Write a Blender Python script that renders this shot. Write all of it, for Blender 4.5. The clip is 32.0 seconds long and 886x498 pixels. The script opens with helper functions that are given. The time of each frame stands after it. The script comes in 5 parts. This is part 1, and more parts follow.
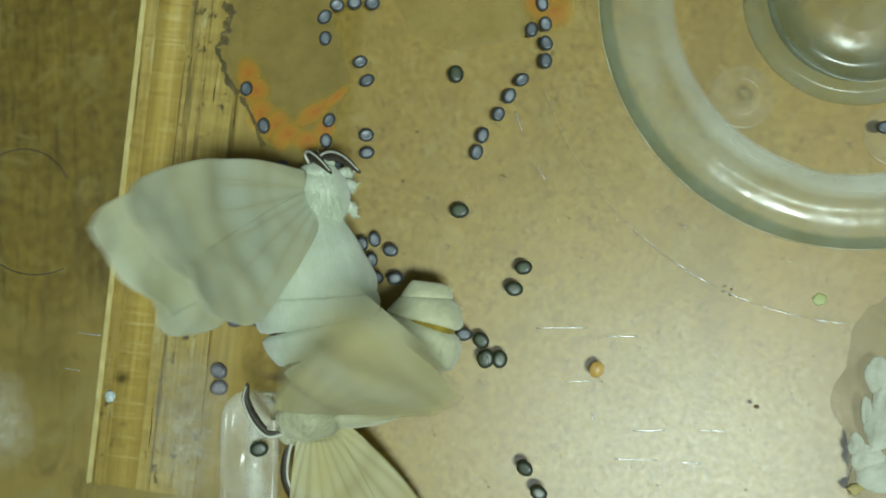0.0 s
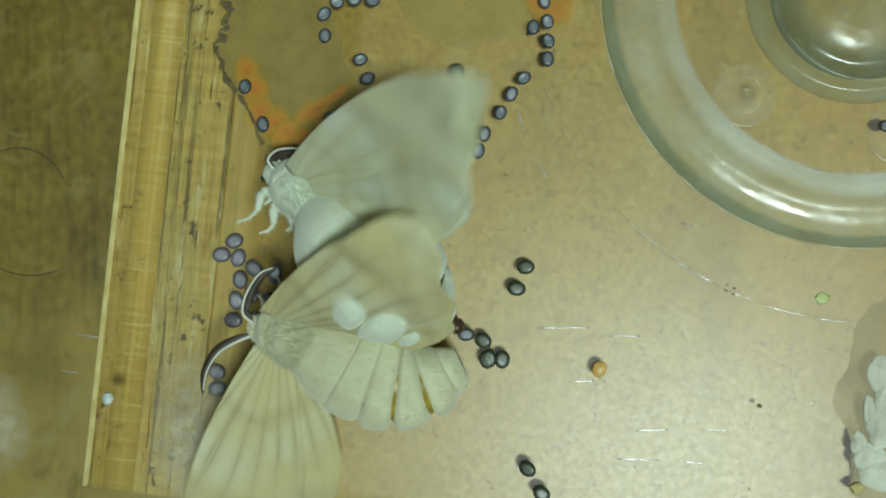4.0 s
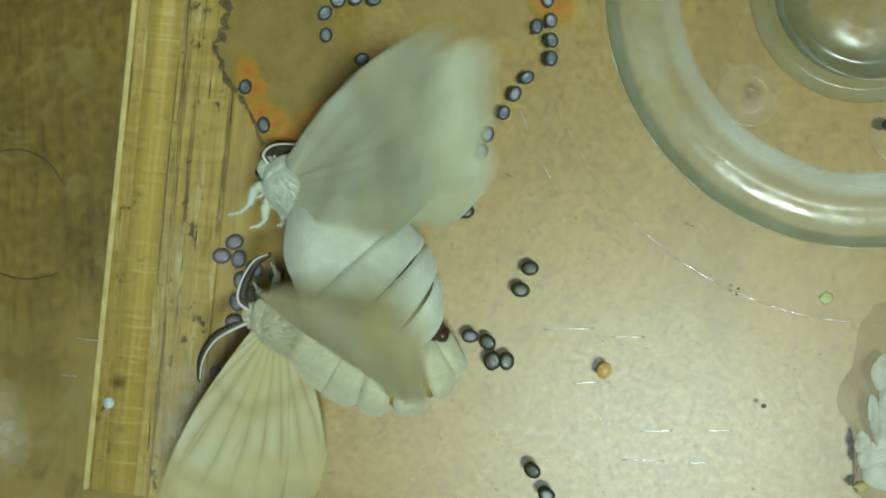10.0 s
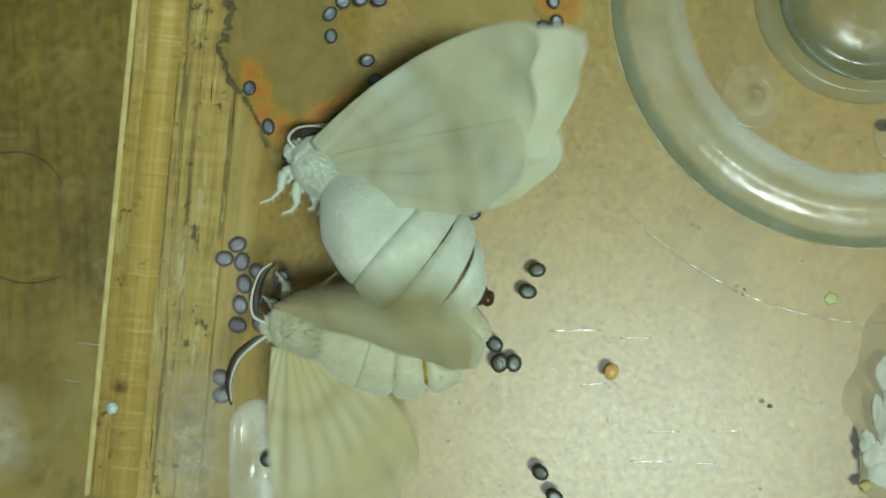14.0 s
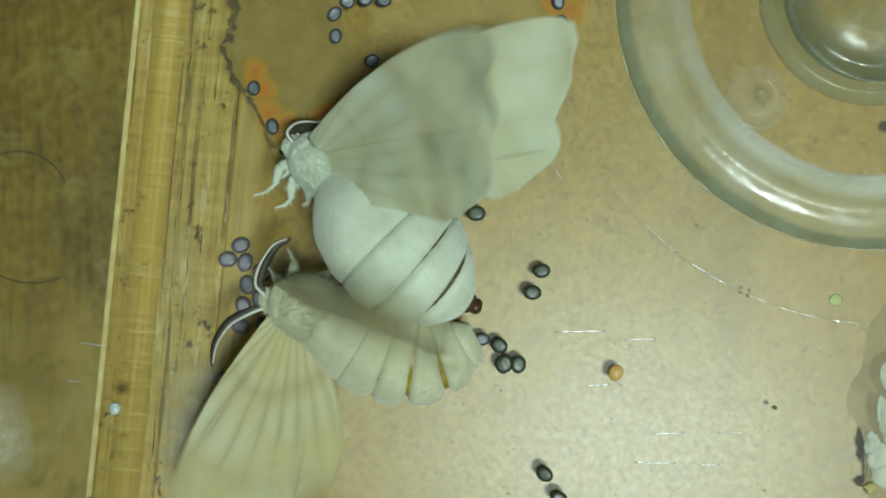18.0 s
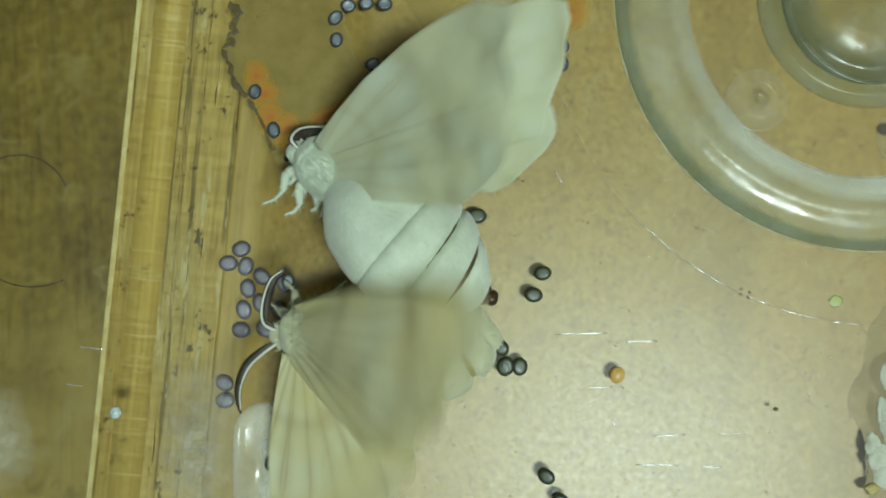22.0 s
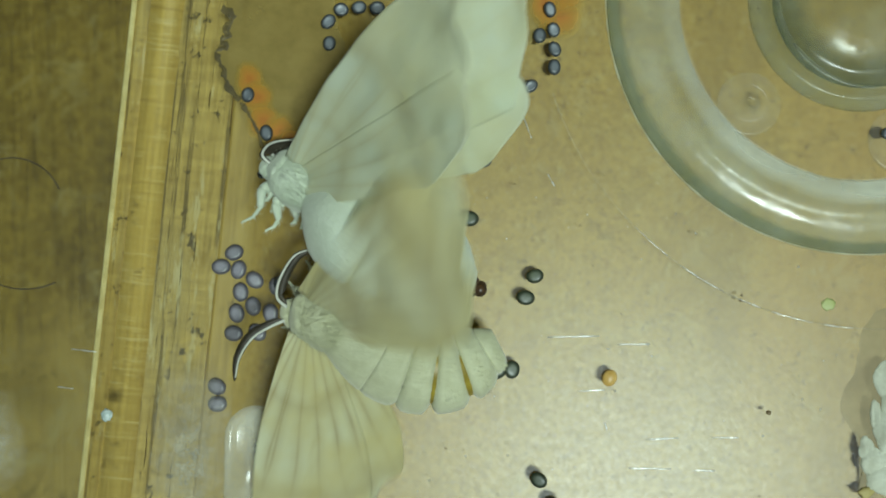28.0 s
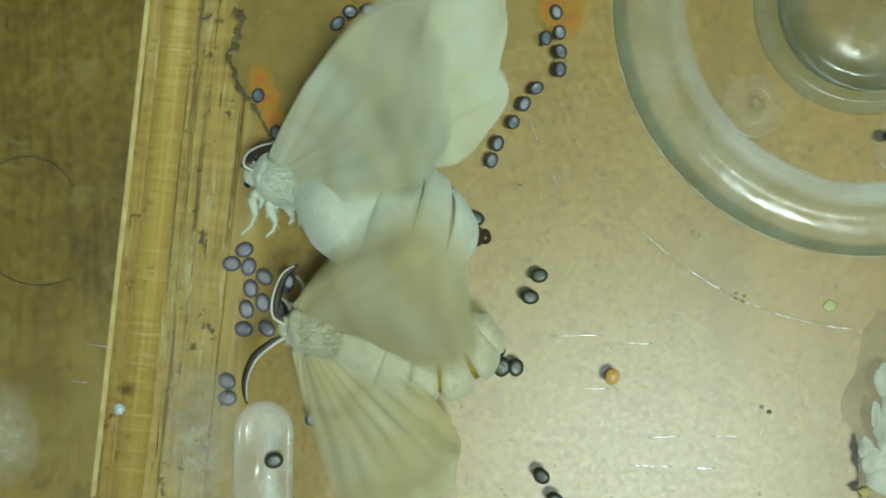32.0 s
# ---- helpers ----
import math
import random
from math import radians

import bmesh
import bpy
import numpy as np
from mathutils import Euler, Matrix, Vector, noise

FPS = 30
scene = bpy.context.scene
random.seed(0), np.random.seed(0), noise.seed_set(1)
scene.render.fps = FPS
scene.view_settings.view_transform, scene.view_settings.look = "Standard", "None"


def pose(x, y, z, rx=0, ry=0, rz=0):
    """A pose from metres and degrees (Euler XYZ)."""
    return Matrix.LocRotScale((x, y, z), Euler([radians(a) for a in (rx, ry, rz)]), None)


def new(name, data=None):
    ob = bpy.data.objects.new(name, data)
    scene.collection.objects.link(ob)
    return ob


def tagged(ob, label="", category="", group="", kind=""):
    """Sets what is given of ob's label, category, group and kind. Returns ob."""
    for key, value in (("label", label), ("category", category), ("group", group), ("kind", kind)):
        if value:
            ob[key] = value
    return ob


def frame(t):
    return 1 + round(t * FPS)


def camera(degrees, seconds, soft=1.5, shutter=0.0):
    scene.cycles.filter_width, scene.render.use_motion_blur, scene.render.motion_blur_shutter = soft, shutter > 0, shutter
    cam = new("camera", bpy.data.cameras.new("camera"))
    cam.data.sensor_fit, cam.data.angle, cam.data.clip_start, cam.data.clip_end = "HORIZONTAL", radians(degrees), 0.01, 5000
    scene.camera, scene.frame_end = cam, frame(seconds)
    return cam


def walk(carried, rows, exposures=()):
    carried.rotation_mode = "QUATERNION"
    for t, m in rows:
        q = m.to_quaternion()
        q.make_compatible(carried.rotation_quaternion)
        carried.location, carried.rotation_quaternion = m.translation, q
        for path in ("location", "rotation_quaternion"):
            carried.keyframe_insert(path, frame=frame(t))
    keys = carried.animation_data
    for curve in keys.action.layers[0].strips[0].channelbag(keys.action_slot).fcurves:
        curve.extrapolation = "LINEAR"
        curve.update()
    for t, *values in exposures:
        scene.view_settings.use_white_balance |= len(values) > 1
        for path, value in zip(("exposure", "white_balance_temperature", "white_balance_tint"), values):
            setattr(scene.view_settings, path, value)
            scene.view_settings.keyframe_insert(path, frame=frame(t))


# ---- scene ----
import itertools
MM = 0.001
cam = camera(45, 32.0, soft=1.9, shutter=0.8)


def mm(x, y, z, rx=0, ry=0, rz=0):
    """A pose from millimetres and degrees."""
    return pose(x * MM, y * MM, z * MM, rx, ry, rz)


def keyed(rows):
    return [(r[0], mm(*r[1:])) for r in rows]


CAMERA_ROWS = [
    (0, 7.71, 0.46, 83.20, 1.96, 3.39, -1.96),
    (0.5, 7.17, 0.12, 83.09, 2.22, 3.02, -1.99),
    (1, 6.92, 0.30, 82.99, 2.11, 2.87, -2.02),
    (1.5, 6.69, 0.08, 82.85, 2.27, 2.74, -2.00),
    (2, 6.32, -0.46, 82.72, 2.64, 2.52, -1.96),
    (2.5, 6.19, -0.08, 82.73, 2.36, 2.44, -2.01),
    (3, 6.04, 0.41, 82.73, 2.01, 2.34, -2.06),
    (3.5, 6.13, 0.94, 82.70, 1.65, 2.39, -2.10),
    (5.5, 5.68, 1.07, 82.48, 1.57, 2.14, -2.18),
    (6, 5.71, 1.22, 82.46, 1.45, 2.17, -2.20),
    (6.5, 5.82, 1.37, 82.36, 1.34, 2.25, -2.23),
    (7, 5.74, 1.54, 82.28, 1.25, 2.21, -2.23),
    (7.5, 5.50, 1.77, 82.31, 1.12, 2.05, -2.25),
    (8, 5.17, 2.01, 82.31, 0.97, 1.84, -2.29),
    (8.5, 4.71, 2.03, 82.28, 0.99, 1.55, -2.31),
    (9, 4.58, 2.48, 82.21, 0.68, 1.47, -2.37),
    (9.5, 4.64, 2.62, 82.18, 0.59, 1.51, -2.40),
    (10, 4.55, 2.65, 82.19, 0.58, 1.46, -2.41),
    (10.5, 4.21, 2.89, 82.18, 0.45, 1.25, -2.48),
    (11, 4.14, 3.28, 82.15, 0.23, 1.23, -2.63),
    (11.5, 3.83, 3.37, 82.08, 0.18, 1.05, -2.69),
    (12, 3.31, 3.05, 82.09, 0.41, 0.77, -2.68),
    (12.5, 2.94, 2.91, 82.07, 0.52, 0.55, -2.60),
    (13, 2.48, 2.80, 82.03, 0.61, 0.28, -2.58),
    (13.5, 2.04, 2.92, 81.99, 0.56, 0.03, -2.59),
    (14, 1.94, 2.92, 81.91, 0.58, -0.01, -2.65),
    (14.5, 1.86, 3.04, 81.94, 0.52, -0.04, -2.73),
    (16.5, 1.86, 4.04, 81.89, -0.13, 0.08, -2.70),
    (17, 1.69, 3.44, 81.85, 0.28, -0.02, -2.65),
    (17.5, 1.47, 2.91, 81.76, 0.64, -0.13, -2.57),
    (18, 1.22, 2.57, 81.72, 0.88, -0.27, -2.55),
    (18.5, 1.13, 2.48, 81.70, 0.96, -0.29, -2.59),
    (19, 1.21, 2.11, 81.62, 1.23, -0.21, -2.58),
    (19.5, 1.02, 2.00, 81.66, 1.32, -0.31, -2.60),
    (20, 0.67, 1.69, 81.73, 1.56, -0.49, -2.62),
    (20.5, 0.66, 1.45, 81.80, 1.75, -0.44, -2.65),
    (21, 0.61, 1.32, 81.81, 1.88, -0.43, -2.67),
    (21.5, 0.58, 1.26, 81.76, 1.94, -0.46, -2.68),
    (22, 0.50, 1.64, 81.80, 1.70, -0.68, -2.71),
    (22.5, 0.41, 1.60, 81.81, 1.74, -0.99, -2.71),
    (23, 0.45, 1.17, 81.72, 2.07, -1.15, -2.69),
    (23.5, 0.61, 1.25, 81.68, 2.04, -1.08, -2.71),
    (24, 0.62, 1.21, 81.63, 2.07, -1.07, -2.72),
    (24.5, 0.85, 0.87, 81.62, 2.29, -0.93, -2.70),
    (25, 0.84, 0.90, 81.59, 2.27, -0.94, -2.71),
    (25.5, 1.17, 1.18, 81.60, 2.08, -0.72, -2.76),
    (27.5, 1.16, 0.66, 81.76, 2.48, -0.62, -2.63),
    (28, 1.23, 0.37, 81.80, 2.71, -0.55, -2.66),
    (28.5, 1.14, 0.43, 81.85, 2.68, -0.57, -2.66),
    (29, 0.88, 0.62, 81.94, 2.52, -0.70, -2.63),
    (29.5, 0.91, 1.32, 82.06, 2.03, -0.64, -2.66),
    (30, 0.81, 1.72, 82.33, 1.74, -0.62, -2.70),
    (30.5, 0.62, 1.83, 82.40, 1.68, -0.68, -2.69),
    (31, 0.65, 1.86, 82.44, 1.67, -0.63, -2.63),
    (31.5, 1.23, 2.00, 82.56, 1.57, -0.27, -2.53),
    (32, 2.06, 1.36, 83.14, 1.93, 0.31, -2.26),
]
walk(cam, keyed(CAMERA_ROWS))

# ---------------------------------------------------------------- light
world = bpy.data.worlds.new("room_world")
scene.world = world
world.use_nodes = True
world.node_tree.nodes["Background"].inputs[0].default_value = (0.8, 0.85, 0.75, 1)
world.node_tree.nodes["Background"].inputs[1].default_value = 0.02
scene.view_settings.exposure = 0.0

PANE_TOP = 0.0
BOARD_TOP = -5.0
TABLE_TOP = -17.0
LAMP_POWER = 23.9


# ---------------------------------------------------------------- materials
def skin_gloss(m, ior):
    """How much a clear skin mirrors: little face on, more at a grazing angle."""
    base = ((ior - 1) / (ior + 1)) ** 2
    facing = m.node("LayerWeight", Blend=0.5).outputs["Facing"]
    return m.math("MINIMUM", m.math("ADD", m.math("MULTIPLY", m.math("POWER", facing, 4.0), 0.35), base * 1.2), 0.4)


class Mat:
    """A small node builder round a Principled BSDF."""

    def __init__(self, name, rough=0.5, **inputs):
        self.m = bpy.data.materials.new(name)
        self.m.use_nodes = True
        self.t = self.m.node_tree
        self.b = self.t.nodes["Principled BSDF"]
        self.out = self.t.nodes["Material Output"]
        self.b.inputs["Roughness"].default_value = rough
        self.coord = self.t.nodes.new("ShaderNodeTexCoord")
        for key, value in inputs.items():
            self.b.inputs[key.replace("_", " ")].default_value = value

    def node(self, kind, **values):
        n = self.t.nodes.new("ShaderNode" + kind)
        for key, value in values.items():
            n.inputs[key.replace("_", " ")].default_value = value
        return n

    def link(self, a, b):
        self.t.links.new(a, b)
        return self

    def scaled(self, sx, sy, sz, turn=0.0):
        mp = self.node("Mapping")
        mp.inputs["Scale"].default_value = (sx, sy, sz)
        mp.inputs["Rotation"].default_value = (0, 0, radians(turn))
        self.link(self.coord.outputs["Object"], mp.inputs["Vector"])
        return mp.outputs["Vector"]

    def noise(self, scale, detail=4.0, vector=None, rough=0.55, distortion=0.0):
        n = self.node("TexNoise", Scale=scale, Detail=detail, Roughness=rough, Distortion=distortion)
        self.link(vector or self.coord.outputs["Object"], n.inputs["Vector"])
        return n.outputs["Fac"]

    def ramp(self, fac, *stops):
        r = self.t.nodes.new("ShaderNodeValToRGB")
        while len(r.color_ramp.elements) < len(stops):
            r.color_ramp.elements.new(0.5)
        for e, (p, c) in zip(r.color_ramp.elements, stops):
            e.position, e.color = p, (*c, 1) if len(c) == 3 else c
        self.link(fac, r.inputs["Fac"])
        return r.outputs["Color"]

    def mix(self, fac, a, b, mode="MIX"):
        n = self.t.nodes.new("ShaderNodeMix")
        n.data_type, n.blend_type = "RGBA", mode
        for sock, v in ((n.inputs[0], fac), (n.inputs[6], a), (n.inputs[7], b)):
            if isinstance(v, bpy.types.NodeSocket):
                self.link(v, sock)
            elif isinstance(v, (tuple, list)):
                sock.default_value = (*v, 1)
            else:
                sock.default_value = v
        return n.outputs[2]

    def math(self, op, a, b=0.0):
        n = self.t.nodes.new("ShaderNodeMath")
        n.operation = op
        for sock, v in ((n.inputs[0], a), (n.inputs[1], b)):
            if isinstance(v, bpy.types.NodeSocket):
                self.link(v, sock)
            else:
                sock.default_value = v
        return n.outputs[0]

    def color(self, c):
        if isinstance(c, tuple):
            self.b.inputs["Base Color"].default_value = (*c, 1)
        else:
            self.link(c, self.b.inputs["Base Color"])
        return self

    def bump(self, fac, strength=0.3, distance=0.1):
        n = self.node("Bump", Strength=strength, Distance=distance * MM)
        self.link(fac, n.inputs["Height"])
        self.link(n.outputs["Normal"], self.b.inputs["Normal"])
        return self

    def roughness(self, fac):
        self.link(fac, self.b.inputs["Roughness"])
        return self


def board_material():
    """Rough sawn wood: long dull streaks, short dark cracks and pits, grey dirt in the grain."""
    m = Mat("pale_board", 0.6)
    fine = m.noise(1.0, 6, m.scaled(2200, 110, 400, -8), rough=0.75)
    mid = m.noise(1.0, 5, m.scaled(520, 24, 300, -8), distortion=0.5, rough=0.65)
    blot = m.noise(70, 5, rough=0.65)
    ticks = m.noise(1.0, 4, m.scaled(160, 1500, 60, -8), rough=0.75)
    c = m.ramp(mid, (0.34, (0.36, 0.235, 0.045)), (0.5, (0.49, 0.33, 0.068)), (0.68, (0.6, 0.42, 0.1)))
    c = m.mix(0.65, c, m.ramp(fine, (0.38, (0.2, 0.125, 0.024)), (0.6, (0.66, 0.48, 0.13))))
    c = m.mix(0.35, c, m.ramp(blot, (0.35, (0.4, 0.27, 0.055)), (0.65, (0.62, 0.46, 0.13))))
    c = m.mix(0.3, c, m.ramp(ticks, (0.4, (0.3, 0.19, 0.035)), (0.62, (0.68, 0.49, 0.13))))
    grey = m.noise(1.0, 5, m.scaled(160, 45, 100, -8), rough=0.65)
    c = m.mix(m.ramp(grey, (0.45, (0, 0, 0)), (0.62, (0.55, 0.55, 0.55))), c, (0.42, 0.34, 0.14))
    crack = m.noise(1.0, 6, m.scaled(1300, 42, 300, -8), rough=0.75, distortion=0.25)
    c = m.mix(m.ramp(crack, (0.55, (0, 0, 0)), (0.62, (0.8, 0.8, 0.8))), c, (0.12, 0.08, 0.018))
    pit = m.noise(1.0, 5, m.scaled(480, 300, 300, -8), rough=0.8)
    pits = m.ramp(pit, (0.61, (0, 0, 0)), (0.65, (0.9, 0.9, 0.9)))
    c = m.mix(pits, c, (0.075, 0.052, 0.014))
    scuff = m.noise(1.0, 5, m.scaled(900, 130, 300, -8), rough=0.8)
    c = m.mix(m.ramp(scuff, (0.57, (0, 0, 0)), (0.66, (0.75, 0.75, 0.75))), c, (0.66, 0.57, 0.29))
    dots = m.noise(900, 4, rough=0.75)
    c = m.mix(m.ramp(dots, (0.62, (0, 0, 0)), (0.67, (0.85, 0.85, 0.85))), c, (0.09, 0.06, 0.015))
    m.color(c).bump(m.mix(0.45, fine, crack), 0.9, 0.3)
    return m.m


def band_material():
    """Planed strip: pale, with faint saw marks across it and long soft streaks."""
    m = Mat("planed_band", 0.5)
    cross = m.noise(1.0, 5, m.scaled(45, 1900, 60, -7), rough=0.75)
    along_it = m.noise(1.0, 5, m.scaled(620, 16, 200, -8), rough=0.65)
    blot = m.noise(60, 4)
    c = m.ramp(along_it, (0.34, (0.42, 0.27, 0.05)), (0.5, (0.56, 0.375, 0.075)), (0.66, (0.7, 0.49, 0.115)))
    c = m.mix(0.3, c, m.ramp(cross, (0.36, (0.38, 0.24, 0.045)), (0.62, (0.74, 0.53, 0.14))))
    c = m.mix(0.35, c, m.ramp(blot, (0.35, (0.45, 0.29, 0.055)), (0.65, (0.68, 0.49, 0.13))))
    fine = m.noise(1.0, 6, m.scaled(2400, 60, 300, -8), rough=0.75)
    c = m.mix(0.35, c, m.ramp(fine, (0.38, (0.3, 0.19, 0.035)), (0.6, (0.68, 0.48, 0.12))))
    dirt = m.noise(380, 6, rough=0.8)
    c = m.mix(m.ramp(dirt, (0.56, (0, 0, 0)), (0.66, (0.6, 0.6, 0.6))), c, (0.2, 0.13, 0.03))
    pale = m.noise(1.0, 5, m.scaled(300, 900, 60, -7), rough=0.75)
    c = m.mix(m.ramp(pale, (0.58, (0, 0, 0)), (0.68, (0.5, 0.5, 0.5))), c, (0.72, 0.58, 0.24))
    edge = m.noise(1.0, 4, m.scaled(110, 2600, 60, -7), rough=0.8)
    c = m.mix(m.ramp(edge, (0.55, (0, 0, 0)), (0.64, (0.6, 0.6, 0.6))), c, (0.74, 0.6, 0.25))
    c = m.mix(m.ramp(edge, (0.34, (0.55, 0.55, 0.55)), (0.42, (0, 0, 0))), c, (0.3, 0.19, 0.04))
    m.color(c).bump(m.mix(0.5, cross, fine), 0.5, 0.16)
    return m.m


def paper_material():
    """The smooth lacquered face of the board: pale tan with grey-brown mottling and dirt flecks."""
    m = Mat("lacquered_face", 0.5)
    big = m.noise(60, 3)
    mot = m.noise(330, 6, rough=0.7)
    fine = m.noise(1800, 4, rough=0.7)
    dirt = m.noise(820, 5, rough=0.75, distortion=0.5)
    grey = m.noise(130, 4)
    c = m.ramp(big, (0.35, (0.362, 0.23, 0.0414)), (0.65, (0.464, 0.313, 0.067)))
    c = m.mix(0.26, c, m.ramp(mot, (0.36, (0.252, 0.157, 0.0257)), (0.5, (0.423, 0.281, 0.0543)), (0.64, (0.564, 0.405, 0.0954))))
    c = m.mix(m.ramp(grey, (0.5, (0, 0, 0)), (0.7, (0.403, 0.369, 0.174))), c, (0.403, 0.305, 0.087))
    c = m.mix(m.ramp(dirt, (0.55, (0, 0, 0)), (0.68, (0.35, 0.35, 0.268))), c, (0.201, 0.129, 0.0257))
    c = m.mix(0.24, c, m.ramp(fine, (0.38, (0.201, 0.129, 0.0219)), (0.62, (0.543, 0.387, 0.0909))))
    fleck = m.noise(1500, 5, rough=0.7)
    c = m.mix(m.ramp(fleck, (0.56, (0, 0, 0)), (0.65, (0.55, 0.55, 0.55))), c, (0.25, 0.14, 0.024))
    pale = m.noise(620, 5, rough=0.7)
    c = m.mix(m.ramp(pale, (0.58, (0, 0, 0)), (0.68, (0.45, 0.45, 0.45))), c, (0.506, 0.405, 0.142))
    sep = m.t.nodes.new("ShaderNodeSeparateXYZ")
    m.link(m.coord.outputs["Object"], sep.inputs[0])
    far = m.math("ADD", m.math("MULTIPLY", sep.outputs[0], 10.0), m.math("MULTIPLY", m.noise(90, 4), 0.25))
    c = m.mix(m.ramp(far, (0.63, (0, 0, 0)), (0.76, (0.55, 0.55, 0.55))), c, (0.461, 0.276, 0.0628))
    grain = m.noise(1.0, 4, m.scaled(170, 22, 100, -6), rough=0.6)
    c = m.mix(m.ramp(grain, (0.5, (0, 0, 0)), (0.68, (0.4, 0.4, 0.4))), c, (0.276, 0.184, 0.0418))
    patch = m.noise(330, 6, rough=0.75, distortion=0.3)
    c = m.mix(m.ramp(patch, (0.52, (0, 0, 0)), (0.62, (0.42, 0.42, 0.42))), c, (0.26, 0.17, 0.04))
    c = m.mix(m.ramp(patch, (0.36, (0.25, 0.25, 0.25)), (0.46, (0, 0, 0))), c, (0.52, 0.43, 0.19))
    crumbs = m.noise(1250, 6, rough=0.85)
    c = m.mix(m.ramp(crumbs, (0.57, (0, 0, 0)), (0.63, (0.7, 0.7, 0.7))), c, (0.19, 0.12, 0.03))
    c = m.mix(m.ramp(crumbs, (0.34, (0.4, 0.4, 0.4)), (0.4, (0, 0, 0))), c, (0.55, 0.47, 0.23))
    near = m.math("ADD", m.math("MULTIPLY", sep.outputs[0], 60.0), m.math("MULTIPLY", m.noise(120, 5), 0.5))
    wood = m.noise(1.0, 6, m.scaled(1900, 80, 300, -8), rough=0.75)
    worn_lit = m.mix(0.5, m.ramp(wood, (0.36, (0.28, 0.18, 0.035)), (0.6, (0.58, 0.41, 0.1))), m.ramp(m.noise(1.0, 5, m.scaled(520, 260, 300, -8), rough=0.8), (0.38, (0.46, 0.33, 0.09)), (0.6, (0.4, 0.27, 0.05)), (0.68, (0.09, 0.06, 0.015))))
    c = m.mix(m.ramp(near, (0.86, (0.85, 0.85, 0.85)), (1.0, (0, 0, 0))), c, worn_lit)
    m.color(c).bump(mot, 0.3, 0.08)
    return m.m


def table_material():
    m = Mat("dark_table_wood", 0.5)
    grain = m.noise(1.0, 5, m.scaled(330, 40, 200, -4), distortion=0.8, rough=0.65)
    blot = m.noise(70, 5, rough=0.6)
    spots = m.noise(210, 5, rough=0.75)
    fine = m.noise(900, 4, rough=0.7)
    c = m.ramp(grain, (0.34, (0.084, 0.0494, 0.00535)), (0.5, (0.194, 0.122, 0.0134)), (0.68, (0.315, 0.204, 0.0275)))
    c = m.mix(0.6, c, m.ramp(blot, (0.36, (0.0894, 0.055, 0.00602)), (0.62, (0.304, 0.204, 0.0308))))
    c = m.mix(m.ramp(spots, (0.55, (0, 0, 0)), (0.68, (0.558, 0.504, 0.192))), c, (0.063, 0.0427, 0.00602))
    c = m.mix(0.45, c, m.ramp(fine, (0.35, (0.105, 0.0664, 0.0107)), (0.65, (0.315, 0.228, 0.0435))))
    c = m.mix(m.ramp(m.noise(1.0, 6, m.scaled(1100, 70, 300, -5), rough=0.75), (0.5, (0, 0, 0)), (0.66, (0.55, 0.55, 0.55))), c, (0.06, 0.038, 0.00736))
    c = m.mix(m.ramp(m.noise(1.0, 6, m.scaled(700, 60, 300, -3), rough=0.75), (0.55, (0, 0, 0)), (0.7, (0.4, 0.4, 0.4))), c, (0.36, 0.256, 0.0602))
    sep = m.t.nodes.new("ShaderNodeSeparateXYZ")
    m.link(m.coord.outputs["Object"], sep.inputs[0])
    # brighter lower stretch painted into the wood colour by a ramp along y
    worn_lit = m.math("ADD", m.math("MULTIPLY", m.math("MINIMUM", m.math("MULTIPLY", sep.outputs[1], -1.0), m.math("ADD", sep.outputs[1], 0.08)), 25.0), m.math("MULTIPLY", m.noise(60, 5, rough=0.65), 0.9))
    c = m.mix(m.ramp(worn_lit, (0.38, (0, 0, 0)), (0.75, (0.6, 0.6, 0.6))), c, (0.4, 0.29, 0.08))
    dull = m.noise(150, 6, rough=0.75, distortion=0.6)
    c = m.mix(m.ramp(dull, (0.5, (0, 0, 0)), (0.64, (0.6, 0.6, 0.6))), c, (0.33, 0.27, 0.1))
    c = m.mix(m.ramp(dull, (0.34, (0.5, 0.5, 0.5)), (0.44, (0, 0, 0))), c, (0.1, 0.07, 0.014))
    m.color(c).bump(grain, 0.35, 0.2)
    return m.m


def clear_material(name, rough, tint, ior=1.5):
    """Clear plastic sheet: lets what lies behind it show, with a surface gloss."""
    m = Mat(name)
    t = m.t
    tr = t.nodes.new("ShaderNodeBsdfTransparent")
    tr.inputs[0].default_value = (*tint, 1)
    gl = t.nodes.new("ShaderNodeBsdfGlossy")
    gl.inputs["Roughness"].default_value = rough
    m.link(m.ramp(m.noise(1900, 6, rough=0.75), (0.35, (rough * 0.9,) * 3), (0.68, (rough * 1.4,) * 3)), gl.inputs["Roughness"])
    fr = t.nodes.new("ShaderNodeFresnel")
    fr.inputs["IOR"].default_value = ior
    mx = t.nodes.new("ShaderNodeMixShader")
    bump = m.node("Bump", Strength=0.4, Distance=0.04 * MM)
    m.link(m.noise(2400, 6, rough=0.75), bump.inputs["Height"])
    m.link(bump.outputs["Normal"], gl.inputs["Normal"])
    m.link(fr.outputs[0], mx.inputs[0]).link(tr.outputs[0], mx.inputs[1]).link(gl.outputs[0], mx.inputs[2])
    m.link(mx.outputs[0], m.out.inputs["Surface"])
    return m.m


